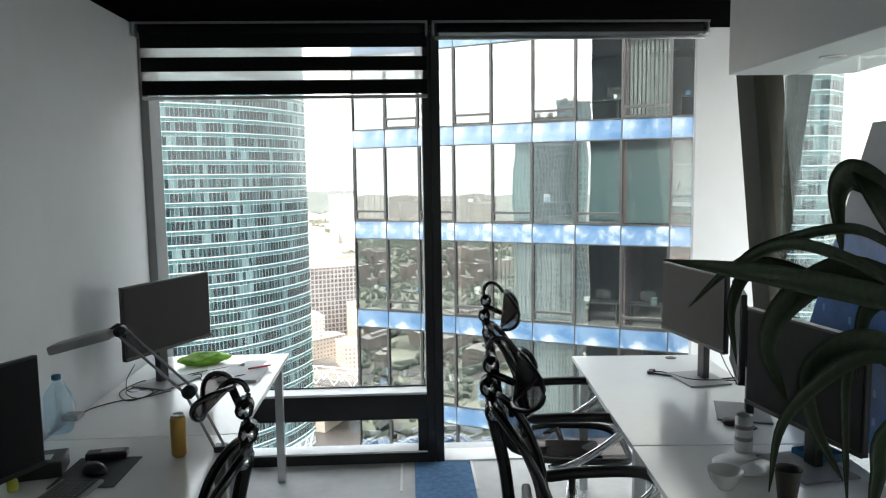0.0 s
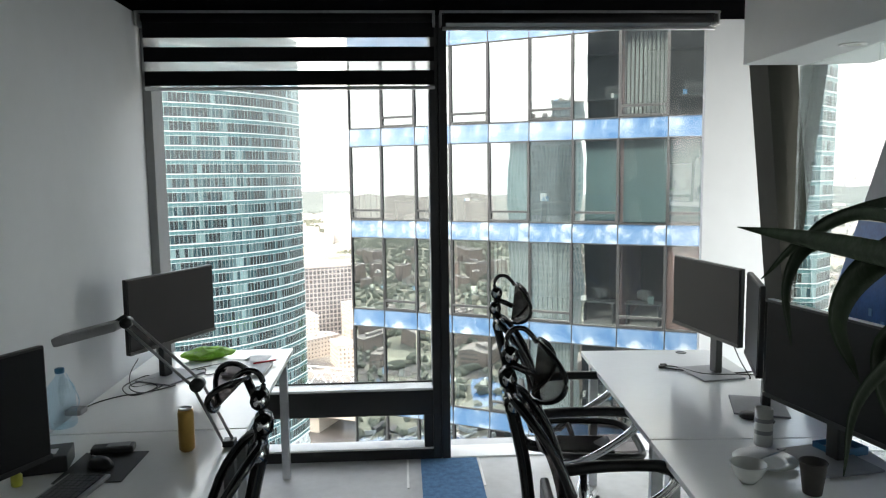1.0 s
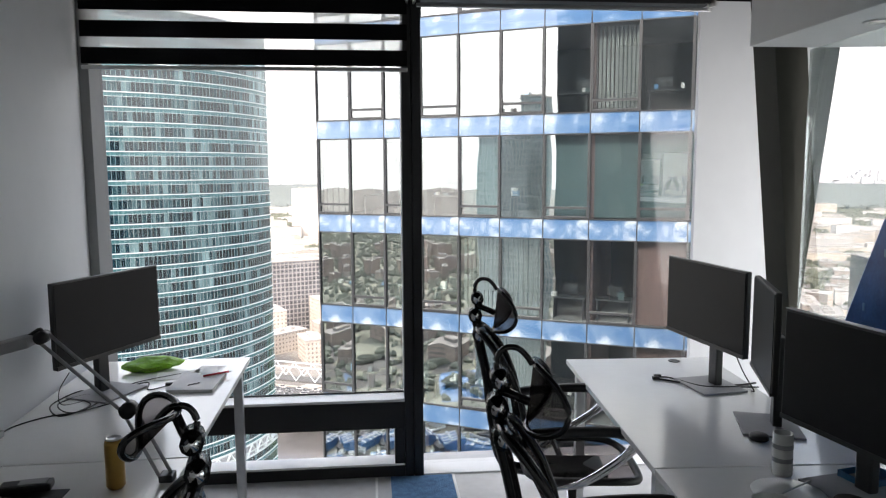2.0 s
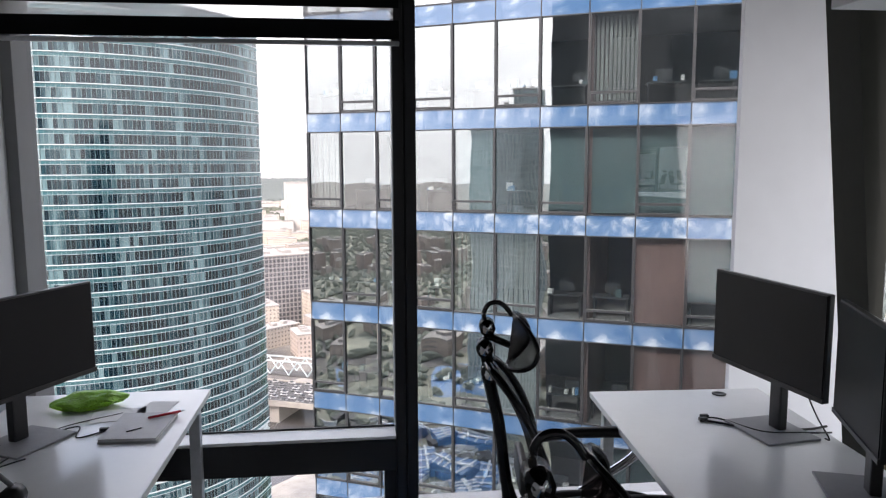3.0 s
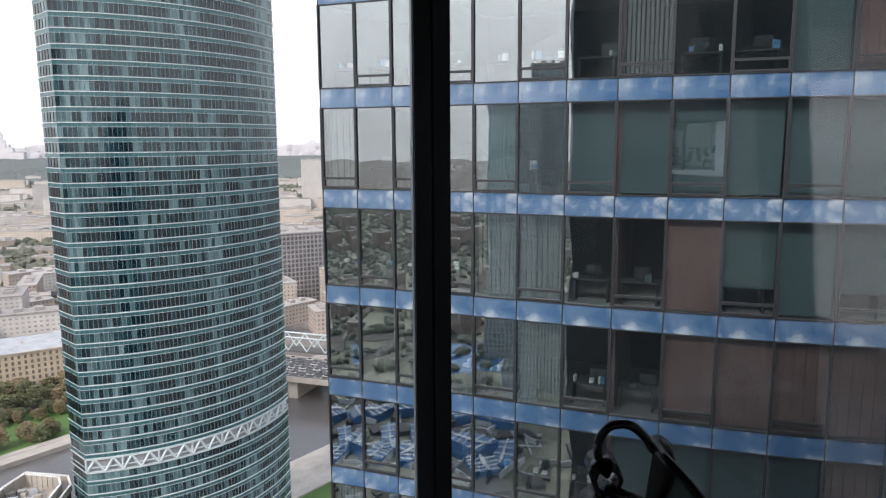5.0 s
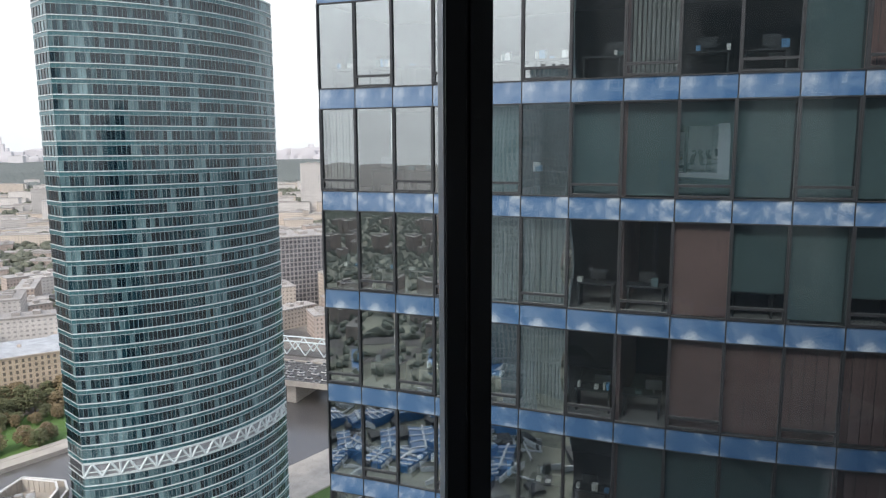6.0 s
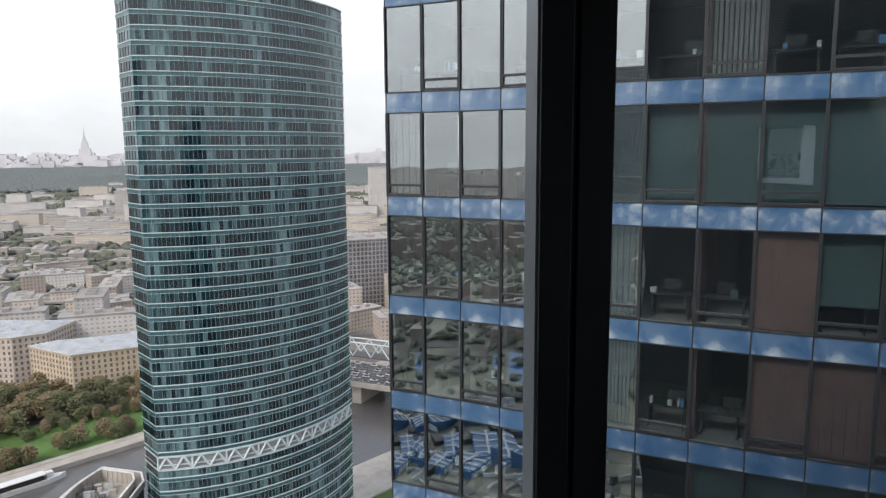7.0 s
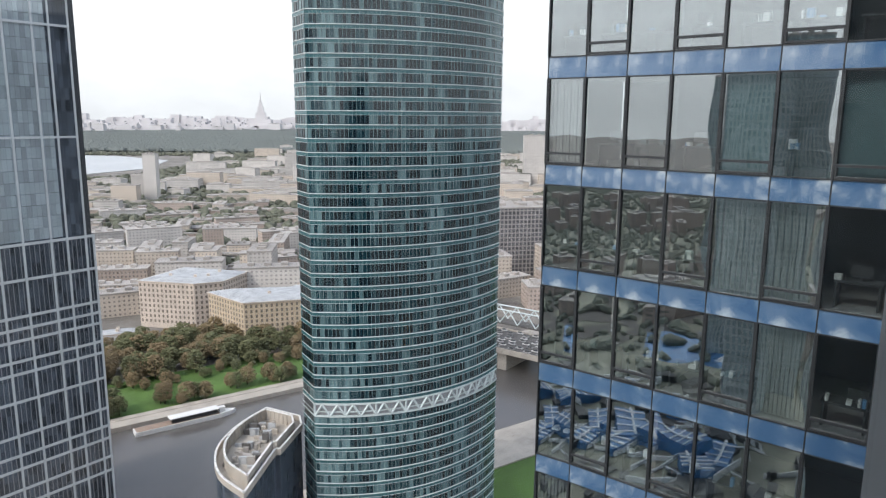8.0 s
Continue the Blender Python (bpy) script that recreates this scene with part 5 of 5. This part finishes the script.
            bm.faces.new((a[k], a[k + 1], b[k + 1], b[k]))
    part("headrest", bm, "mesh", c, "black mesh headrest", True)
    for s in (-1, 1):
        bm = bmesh.new()
        for off in (0.0, 0.022):
            tube(bm, curve_pts([(s * 0.2, -0.12 + off, 0.43), (s * 0.27, -0.02 + off, 0.48), (s * 0.275, 0.13 + off, 0.58), (s * 0.275, 0.18 + off, 0.645), (s * 0.275, 0.12, 0.675)], 6), 0.011, 8)
        part("arm_bar", bm, "chrome", c, "bent chrome arm bars", True)
        bm = bmesh.new()
        tube(bm, curve_pts([(s * 0.275, 0.19, 0.655), (s * 0.275, 0.13, 0.685), (s * 0.275, -0.05, 0.685), (s * 0.265, -0.22, 0.67)], 6), [0.012] + [0.022] * 17 + [0.014], 8)
        part("armrest", bm, "black_plastic", c, "black armrest pad", True)
    return c


office_chair(pose(0.685, -1.0, 0, 0, 0, -97) @ Matrix.Scale(1.04, 4), "black mesh office chair with headrest near the tall window")
office_chair(pose(0.575, -2.16, 0, 0, 0, -95) @ Matrix.Scale(1.04, 4), "black mesh office chair with chrome arms at the white desk")
office_chair(pose(-0.965, -2.42, 0, 0, 0, 99), "black mesh office chair pulled up to the lamp desk", 52)


# ---- things on the desk by the grey wall ----
def turned(name, prof, mat, m, label, category, sides=20):
    bm = bmesh.new()
    lathe(bm, prof, sides)
    o = tagged(part(name, bm, mat, None, "", True), label, category)
    o.matrix_basis = m
    return o


TOPZ = 0.741
can = thing("drinks_can", pose(-0.99, -1.66, TOPZ), "tall golden drinks can with a silver lid", "can")
bm = bmesh.new()
lathe(bm, [(0.022, 0.0), (0.029, 0.01), (0.029, 0.145), (0.025, 0.16)], 24)
part("body", bm, "gold_can", can, "", True)
bm = bmesh.new()
lathe(bm, [(0.025, 0.16), (0.026, 0.165), (0.022, 0.165), (0.021, 0.161)], 24)
part("lid", bm, "steel", can, "silver lid", True)

btl = thing("water_bottle", pose(-1.59, -1.34, TOPZ) @ Matrix.Diagonal((0.84, 0.84, 0.76, 1)), "large clear blue plastic water bottle, half full", "bottle")
bm = bmesh.new()
prof = [(0.06, 0.0), (0.066, 0.01)]
for k in range(6):
    prof += [(0.066, 0.03 + k * 0.028), (0.062, 0.044 + k * 0.028)]
prof += [(0.066, 0.2), (0.055, 0.23), (0.025, 0.27), (0.018, 0.285), (0.018, 0.3)]
lathe(bm, prof, 24)
part("body", bm, "bottle_blue", btl, "", True)
bm = bmesh.new()
lathe(bm, [(0.021, 0.295), (0.022, 0.3), (0.022, 0.32), (0.018, 0.323)], 16)
part("cap", bm, "blue_tray", btl, "blue cap", True)
bm = bmesh.new()
tube(bm, curve_pts([(0.066, 0, 0.08), (0.085, 0, 0.14), (0.06, 0, 0.22), (0.03, 0, 0.29)], 5), 0.003, 6)
part("handle", bm, "bottle_blue", btl, "", True)

# crumpled green wrapper
bm = bmesh.new()
bmesh.ops.create_icosphere(bm, subdivisions=3, radius=1.0)
for v in bm.verts:
    nz = noise.noise(v.co * 2.2) * 0.35 + noise.noise(v.co * 5) * 0.15
    pinch = 1.0 - 0.55 * abs(v.co.x) ** 3
    v.co = Vector((v.co.x * 0.15 * (1 + nz * 0.3), v.co.y * 0.065 * pinch * (1 + nz), max(-0.028, v.co.z * 0.04 * pinch * (1 + nz)) + 0.029))
tagged(part("snack_bag", bm, "green_bag"), "crumpled bright green snack bag on the desk", "bag").matrix_basis = pose(-1.28, -0.27, TOPZ, 0, 0, 18)

nb = thing("notebook", pose(-1.0, -0.545, TOPZ, 0, 0, -2), "closed grey notebook on the white desk", "notebook")
boxes("cover", "notebook", [(-0.105, 0.105, -0.14, 0.14, 0.0, 0.003), (-0.105, 0.105, -0.14, 0.14, 0.012, 0.015)], nb, "", 0.001)
boxes("pages", "paper", [(-0.1, 0.103, -0.136, 0.136, 0.003, 0.012)], nb, "white page block")


def pen(m, mat, label):
    p = thing("pen", m, label, "pen", "pens")
    bm = bmesh.new()
    tube(bm, [(-0.07, 0, 0.006), (0.055, 0, 0.006)], 0.005, 8)
    part("barrel", bm, mat, p, "", True)
    bm = bmesh.new()
    tube(bm, [(0.055, 0, 0.006), (0.072, 0, 0.006)], [0.004, 0.001], 8)
    part("tip", bm, "steel", p)
    bm = bmesh.new()
    box(bm, -0.068, -0.03, -0.001, 0.001, 0.011, 0.013)
    part("clip", bm, "steel", p)


pen(pose(-0.925, -0.45, TOPZ + 0.015, 0, 0, 32), "red", "red plastic pen lying on the notebook")
pen(pose(-1.0, -0.6, TOPZ + 0.015, 0, 0, 40) @ Matrix.Scale(0.45, 4), "black_plastic", "short dark pen on the notebook")
for x, y, r, w in ((-1.13, -0.38, 12, 0.2), (-1.0, -0.3, -8, 0.12)):
    o = boxes("paper_sheet", "paper", [(-w / 2, w / 2, -0.07, 0.07, 0.0, 0.0015)])
    tagged(o, "loose white paper sheet on the desk", "paper", "loose papers").matrix_basis = pose(x, y, TOPZ, 0, 0, r)


def cable(pts, label, r=0.0028, plug=True):
    c = thing("cable", ONE, label, "cable", "desk cables")
    bm = bmesh.new()
    tube(bm, curve_pts([(x, y, z + TOPZ + r) for x, y, z in pts], 6), r, 6)
    part("cord", bm, "rubber", c, "", True)
    if plug:
        x, y, z = pts[0]
        boxes("plug", "black_plastic", [(x - 0.02, x + 0.012, y - 0.009, y + 0.009, TOPZ + 0.0005, TOPZ + 0.016)], c, "", 0.003)
    return c


cable([(-1.12, -0.56, 0), (-1.2, -0.62, 0), (-1.24, -0.5, 0), (-1.34, -0.6, 0), (-1.42, -0.75, 0.0), (-1.5, -0.6, 0.0), (-1.55, -0.8, 0.0), (-1.45, -0.95, 0.0), (-1.38, -0.82, 0.002), (-1.5, -0.7, 0.003)], "looped black monitor cable on the desk")
cable([(-1.6, -1.17, 0.0), (-1.58, -1.05, 0.0), (-1.5, -0.95, 0), (-1.4, -0.9, 0), (-1.36, -0.75, 0.002), (-1.45, -0.68, 0.004), (-1.52, -0.8, 0.004), (-1.42, -0.92, 0.003), (-1.3, -0.8, 0)], "black power cable trailing along the wall")
cable([(-1.5, -0.72, 0.12), (-1.53, -0.76, 0.05), (-1.5, -0.8, 0.0), (-1.4, -0.7, 0), (-1.3, -0.5, 0), (-1.12, -0.36, 0)], "thin black cable hanging behind the monitor", 0.002, False)
ad = boxes("power_adapter", "grey_box", [(-1.64, -1.57, -1.22, -1.15, TOPZ, TOPZ + 0.025)], None, "", 0.006)
tagged(ad, "grey power adapter beside the wall", "adapter")

# clip lamp with a folding arm
dl = thing("desk_lamp", pose(0, -1.62, 0), "black folding arm desk lamp with a flat head", "lamp")
for nm, pts in (("lower_arm", ((-0.84, 0.74), (-0.955, 0.985))), ("upper_arm", ((-0.95, 0.98), (-1.2, 1.225)))):
    for off in (-0.016, 0.016):
        bm = bmesh.new()
        (x0, z0), (x1, z1) = pts
        tube(bm, [(x0 + off * 0.8, off * 0.6, z0 + off * 0.5), (x1 + off * 0.8, off * 0.6, z1 + off * 0.5)], 0.006, 8)
        part(nm, bm, "grey_box", dl, "", True)
for x, z, r in ((-0.952, 0.982, 0.026), (-1.2, 1.225, 0.02)):
    bm = bmesh.new()
    tube(bm, [(x, -0.022, z), (x, 0.022, z)], r, 12)
    part("joint", bm, "black_plastic", dl, "black pivot joint", True)
bm = bmesh.new()
box(bm, -0.12, 0.12, -0.05, 0.05, -0.018, 0.018, 0.012, pose(-1.34, 0, 1.19, 0, -14, 0))
part("lamp_head", bm, "grey_box", dl, "flat grey lamp head")
bm = bmesh.new()
tube(bm, curve_pts([(-1.2, 0, 1.225), (-1.205, 0, 1.25), (-1.24, 0, 1.23)], 5), 0.006, 8)
part("hinge", bm, "black_plastic", dl)
boxes("clamp", "black_plastic", [(-0.865, -0.82, -0.025, 0.025, 0.7405, 0.765)], dl, "desk clamp", 0.004)

# keyboard, mouse, phone and charger box
kb = thing("keyboard", pose(-1.275, -2.08, TOPZ, 0, 0, 84), "slim grey keyboard with black keys", "keyboard")
boxes("body", "grey_box", [(-0.2, 0.2, -0.075, 0.075, 0.0, 0.014)], kb, "", 0.004)
bm = bmesh.new()
box(bm, -0.0085, 0.0085, -0.0085, 0.0085, 0.014, 0.019)
KEY = mesh_of("key", bm, "black_plastic")
for r in range(6):
    for k in range(19):
        shared("key", KEY, kb, pose(-0.184 + 0.0204 * k, -0.052 + 0.0204 * r, 0))
bm = bmesh.new()
bmesh.ops.create_uvsphere(bm, u_segments=16, v_segments=10, radius=1.0)
for v in bm.verts:
    v.co = Vector((v.co.x * 0.034, v.co.y * 0.055, max(v.co.z, -0.1) * 0.034 + 0.0045))
ms = thing("computer_mouse", pose(-1.25, -1.8, TOPZ + 0.004, 0, 0, 60), "black computer mouse on a dark mat", "mouse")
part("shell", bm, "black_plastic", ms, "", True)
boxes("wheel", "grey_box", [(-0.003, 0.003, 0.025, 0.04, 0.02, 0.036)], ms, "scroll wheel", 0.001)
tagged(boxes("mouse_mat", "rubber", [(-1.36, -1.13, -1.93, -1.66, TOPZ, TOPZ + 0.003)]), "thin dark mouse mat on the desk", "mat")
ph = thing("desk_phone", pose(-1.26, -1.66, TOPZ + 0.004, 0, 0, 8), "small black handset lying on the desk", "phone")
boxes("body", "black_plastic", [(-0.075, 0.075, -0.028, 0.028, 0.0, 0.026)], ph, "", 0.008)
boxes("keypad", "grey_box", [(-0.02, 0.06, -0.02, 0.02, 0.026, 0.028)], ph, "grey keypad")
cb = thing("card_terminal", pose(-1.44, -1.78, TOPZ, 0, 0, 14), "black boxy device with a grey label", "device")
boxes("body", "black_plastic", [(-0.075, 0.075, -0.07, 0.07, 0.0, 0.06)], cb, "", 0.006)
boxes("label_plate", "notebook", [(-0.035, 0.035, -0.04, 0.01, 0.06, 0.062)], cb, "pale grey plate")
gl = thing("gel_bottle", pose(-1.47, -1.93, TOPZ), "small yellow green gel bottle", "bottle")
bm = bmesh.new()
lathe(bm, [(0.016, 0), (0.018, 0.005), (0.018, 0.035), (0.009, 0.045), (0.007, 0.05)], 14)
part("body", bm, "yellow", gl, "", True)
bm = bmesh.new()
lathe(bm, [(0.009, 0.047), (0.009, 0.06), (0.004, 0.064)], 12)
part("cap", bm, "yellow", gl, "", True)

# ---- things on the desk by the partition ----
for x, y in ((1.389, -0.414), (1.3, -1.55)):
    turned("cable_grommet", [(0.03, 0.0), (0.031, 0.003), (0.02, 0.004), (0.018, 0.002)], "black_plastic", pose(x, y, TOPZ), "round black cable grommet in the desk", "grommet")
cable([(1.17, -0.72, 0), (1.22, -0.76, 0), (1.33, -0.84, 0), (1.5, -0.86, 0), (1.6, -0.84, 0.0)], "black cable with a plug on the white desk", 0.0045)
cable([(1.19, -0.69, 0), (1.24, -0.72, 0.002), (1.32, -0.87, 0.006), (1.45, -0.9, 0.006), (1.58, -0.9, 0)], "second black cable beside the monitor foot", 0.0035)
cable([(1.42, -0.98, 0.18), (1.45, -1.0, 0.1), (1.5, -1.0, 0.02), (1.52, -0.95, 0)], "pale cables hanging behind the monitor", 0.003, False)

tin = thing("tall_mug", pose(1.16, -1.79, TOPZ), "white cylindrical mug with dark patterned bands", "mug")
bm = bmesh.new()
lathe(bm, [(0.03, 0.0), (0.032, 0.004), (0.032, 0.14), (0.028, 0.14), (0.028, 0.01)], 24)
part("body", bm, "ceramic", tin, "", True)
for z in (0.045, 0.09):
    bm = bmesh.new()
    lathe(bm, [(0.0322, z), (0.0326, z + 0.001), (0.0326, z + 0.014), (0.0322, z + 0.015)], 24)
    part("pattern_band", bm, "grey_box", tin, "dark grey band", True)
turned("puck", [(0.03, 0), (0.034, 0.004), (0.034, 0.018), (0.028, 0.022)], "black_plastic", pose(1.245, -1.5, TOPZ), "small round black puck on the desk", "puck")
turned("plate", [(0.05, 0.0), (0.06, 0.004), (0.105, 0.016), (0.107, 0.018), (0.06, 0.008), (0.0, 0.006)], "ceramic", pose(1.08, -1.96, TOPZ), "shallow white plate with a spoon", "plate", 32)
sp = thing("spoon", pose(1.08, -1.955, TOPZ + 0.018, 0, 6, 200), "metal spoon lying across the plate", "spoon")
bm = bmesh.new()
tube(bm, [(-0.1, 0, 0.004), (0.04, 0, 0.002)], 0.003, 6)
part("shaft", bm, "steel", sp)
bm = bmesh.new()
bmesh.ops.create_uvsphere(bm, u_segments=10, v_segments=6, radius=1.0)
for v in bm.verts:
    v.co = Vector((0.06 + v.co.x * 0.025, v.co.y * 0.016, v.co.z * 0.004 + 0.002))
part("bowl", bm, "steel", sp, "", True)
turned("bowl", [(0.025, 0.0), (0.028, 0.006), (0.045, 0.025), (0.058, 0.06), (0.06, 0.065), (0.056, 0.064), (0.042, 0.028), (0.0, 0.01)], "ceramic", pose(0.95, -2.1, TOPZ), "small white ceramic bowl on the desk", "bowl", 28)
turned("paper_cup", [(0.028, 0.0), (0.029, 0.004), (0.041, 0.1), (0.0435, 0.103), (0.041, 0.106), (0.038, 0.1), (0.027, 0.01)], "paper_cup", pose(1.11, -2.2, TOPZ), "dark brown paper coffee cup", "cup", 24)
tr = thing("storage_tray", pose(1.4, -1.88, TOPZ, 0, 0, 12) @ Matrix.Scale(0.6, 4), "blue plastic tray behind the monitor foot", "tray")
boxes("base", "blue_tray", [(-0.12, 0.12, -0.09, 0.09, 0.0, 0.006)], tr, "", 0.002)
for r in ((-0.12, -0.114, -0.09, 0.09, 0.006, 0.05), (0.114, 0.12, -0.09, 0.09, 0.006, 0.05), (-0.114, 0.114, -0.09, -0.084, 0.006, 0.05), (-0.114, 0.114, 0.084, 0.09, 0.006, 0.05)):
    boxes("side", "blue_tray", [r], tr, "", 0.002)

# slanted board leaning along the partition
bd = thing("display_board", pose(1.66, -1.0, 0, 0, 0, -3.6), "slanted deep blue board with pale blue marks", "board")
for nm, mat, z0, z1 in (("lower_panel", "panel_blue", 0.742, 1.56), ("upper_panel", "panel_grey", 1.562, 1.97)):
    e = lambda z: -0.2 - 0.488 * (z - 0.77)
    bm = bmesh.new()
    prism(bm, [(e(z0), z0), (e(z1), z1), (-1.45, z1), (-1.45, z0)], 0.0, 0.012)
    bmesh.ops.transform(bm, matrix=Matrix(((0, 0, 1, 0), (1, 0, 0, 0), (0, 1, 0, 0), (0, 0, 0, 1))), verts=bm.verts)
    part(nm, bm, mat, bd)
rng = random.Random(4)
bm = bmesh.new()
for _ in range(70):
    z = rng.uniform(0.8, 1.5)
    y = rng.uniform(-1.4, e(z) - 0.06)
    box(bm, -0.002, 0.0, y, y + rng.choice((0.012, 0.02)), z, z + 0.028)
part("marks", bm, "panel_mark", bd, "rows of pale blue marks")

# recessed ceiling lamps in the soffit, switched off
for y in (-1.5, -2.9, -4.3):
    dlm = thing("downlight", pose(1.62, y, 2.253), "round white recessed downlight, switched off", "lamp", "soffit downlights")
    bm = bmesh.new()
    lathe(bm, [(0.05, -0.001), (0.052, -0.004), (0.04, -0.006), (0.036, -0.002)], 24)
    part("ring", bm, "sill", dlm, "", True)
    bm = bmesh.new()
    lathe(bm, [(0.001, -0.003), (0.035, -0.0025), (0.035, -0.001)], 20)
    part("lens", bm, "ceramic", dlm)


# ---- strap leaved plant on a side cabinet ----
cab = thing("side_cabinet", pose(0.85, -3.42, 0), "low white side cabinet under a plant", "cabinet")
boxes("body", "desk_top", [(-0.28, 0.3, -0.3, 0.3, 0.0, 0.9)], cab, "", 0.004)
boxes("door", "desk_top", [(-0.3, -0.282, -0.29, 0.29, 0.04, 0.88)], cab, "", 0.003)
plant = thing("potted_plant", pose(0.78, -3.42, 0.901), "potted plant with long dark green strap leaves", "plant")
bm = bmesh.new()
lathe(bm, [(0.08, 0.0), (0.085, 0.005), (0.11, 0.18), (0.118, 0.185), (0.118, 0.2), (0.105, 0.2), (0.1, 0.18)], 24)
part("pot", bm, "pot", plant, "dark brown pot", True)
bm = bmesh.new()
tube(bm, [(0, 0, 0.15), (-0.02, 0.01, 0.45), (-0.06, 0.0, 0.72)], [0.02, 0.016, 0.012], 8)
part("stem", bm, "bark", plant, "", True)


def strap_leaf(wide, *ctrl):
    """A long pointed leaf along a few control points, folded along its middle."""
    pts = curve_pts([(-0.03, 0.02, ctrl[0][2] - 0.05)] + list(ctrl), 6)
    n = len(pts) - 1
    bm = bmesh.new()
    rows = []
    for k, p in enumerate(pts):
        d = (pts[min(k + 1, n)] - pts[max(k - 1, 0)]).normalized()
        s = d.cross(Vector((0.25, -0.93, 0.2))).normalized()
        up = s.cross(d)
        t = k / n
        w = 1.35 * wide * (0.5 + 0.5 * math.sin(min(1.0, t * 1.7) * math.pi / 2)) * (1 - t ** 5) + 0.0006
        rows.append([bm.verts.new(p + s * w * u + up * abs(u) * w * 0.4) for u in (-1, -0.5, 0, 0.5, 1)])
    for p, q in zip(rows, rows[1:]):
        for k in range(4):
            bm.faces.new((p[k], p[k + 1], q[k + 1], q[k]))
    o = part("leaf", bm, "leaf", plant, "", True)
    so = o.modifiers.new("thickness", "SOLIDIFY")
    so.thickness = 0.0012


strap_leaf(0.014, (-0.07, 0.05, 0.68), (-0.2, 0.02, 0.714), (-0.384, -0.03, 0.756), (-0.564, -0.09, 0.791))
strap_leaf(0.0065, (-0.12, 0.05, 0.68), (-0.22, 0.03, 0.753), (-0.365, -0.02, 0.8), (-0.462, -0.05, 0.773), (-0.524, -0.07, 0.727))
strap_leaf(0.006, (-0.1, 0.05, 0.73), (-0.185, 0.05, 0.79), (-0.275, 0.02, 0.816), (-0.397, 0.0, 0.794), (-0.452, -0.02, 0.766))
strap_leaf(0.0185, (-0.12, 0.05, 0.78), (-0.196, 0.05, 0.857), (-0.247, 0.05, 0.888), (-0.281, 0.03, 0.863), (-0.271, 0.02, 0.776))
strap_leaf(0.018, (-0.14, 0.0, 0.74), (-0.203, 0.0, 0.804), (-0.245, 0.0, 0.859), (-0.26, 0.02, 0.894))
strap_leaf(0.0165, (-0.11, 0.05, 0.7), (-0.241, 0.05, 0.753), (-0.344, 0.02, 0.721), (-0.389, 0.0, 0.659), (-0.363, -0.02, 0.58))
strap_leaf(0.012, (-0.11, 0.05, 0.61), (-0.232, 0.03, 0.656), (-0.327, 0.0, 0.625), (-0.33, -0.02, 0.555), (-0.287, -0.03, 0.473))
strap_leaf(0.0085, (-0.14, 0.0, 0.61), (-0.235, 0.0, 0.64), (-0.318, -0.02, 0.614), (-0.389, -0.05, 0.564), (-0.412, -0.07, 0.48))
strap_leaf(0.0085, (-0.13, 0.07, 0.59), (-0.206, 0.07, 0.633), (-0.228, 0.07, 0.595), (-0.226, 0.07, 0.507), (-0.215, 0.07, 0.382))
strap_leaf(0.0105, (-0.04, 0.15, 0.66), (-0.183, 0.17, 0.706), (-0.3, 0.2, 0.742), (-0.346, 0.2, 0.677), (-0.332, 0.2, 0.576))
strap_leaf(0.0135, (-0.1, -0.04, 0.6), (-0.242, -0.05, 0.551), (-0.257, -0.05, 0.489), (-0.261, -0.05, 0.417))
strap_leaf(0.013, (-0.11, 0.05, 0.72), (-0.182, 0.05, 0.717), (-0.221, 0.05, 0.684), (-0.223, 0.05, 0.583))
strap_leaf(0.015, (0.04, -0.1, 0.74), (0.15, -0.25, 0.82), (0.2, -0.36, 0.74))
strap_leaf(0.015, (0.1, 0.06, 0.74), (0.22, 0.1, 0.8), (0.32, 0.1, 0.68))
strap_leaf(0.015, (0.03, 0.14, 0.74), (0.1, 0.28, 0.8), (0.14, 0.38, 0.7))
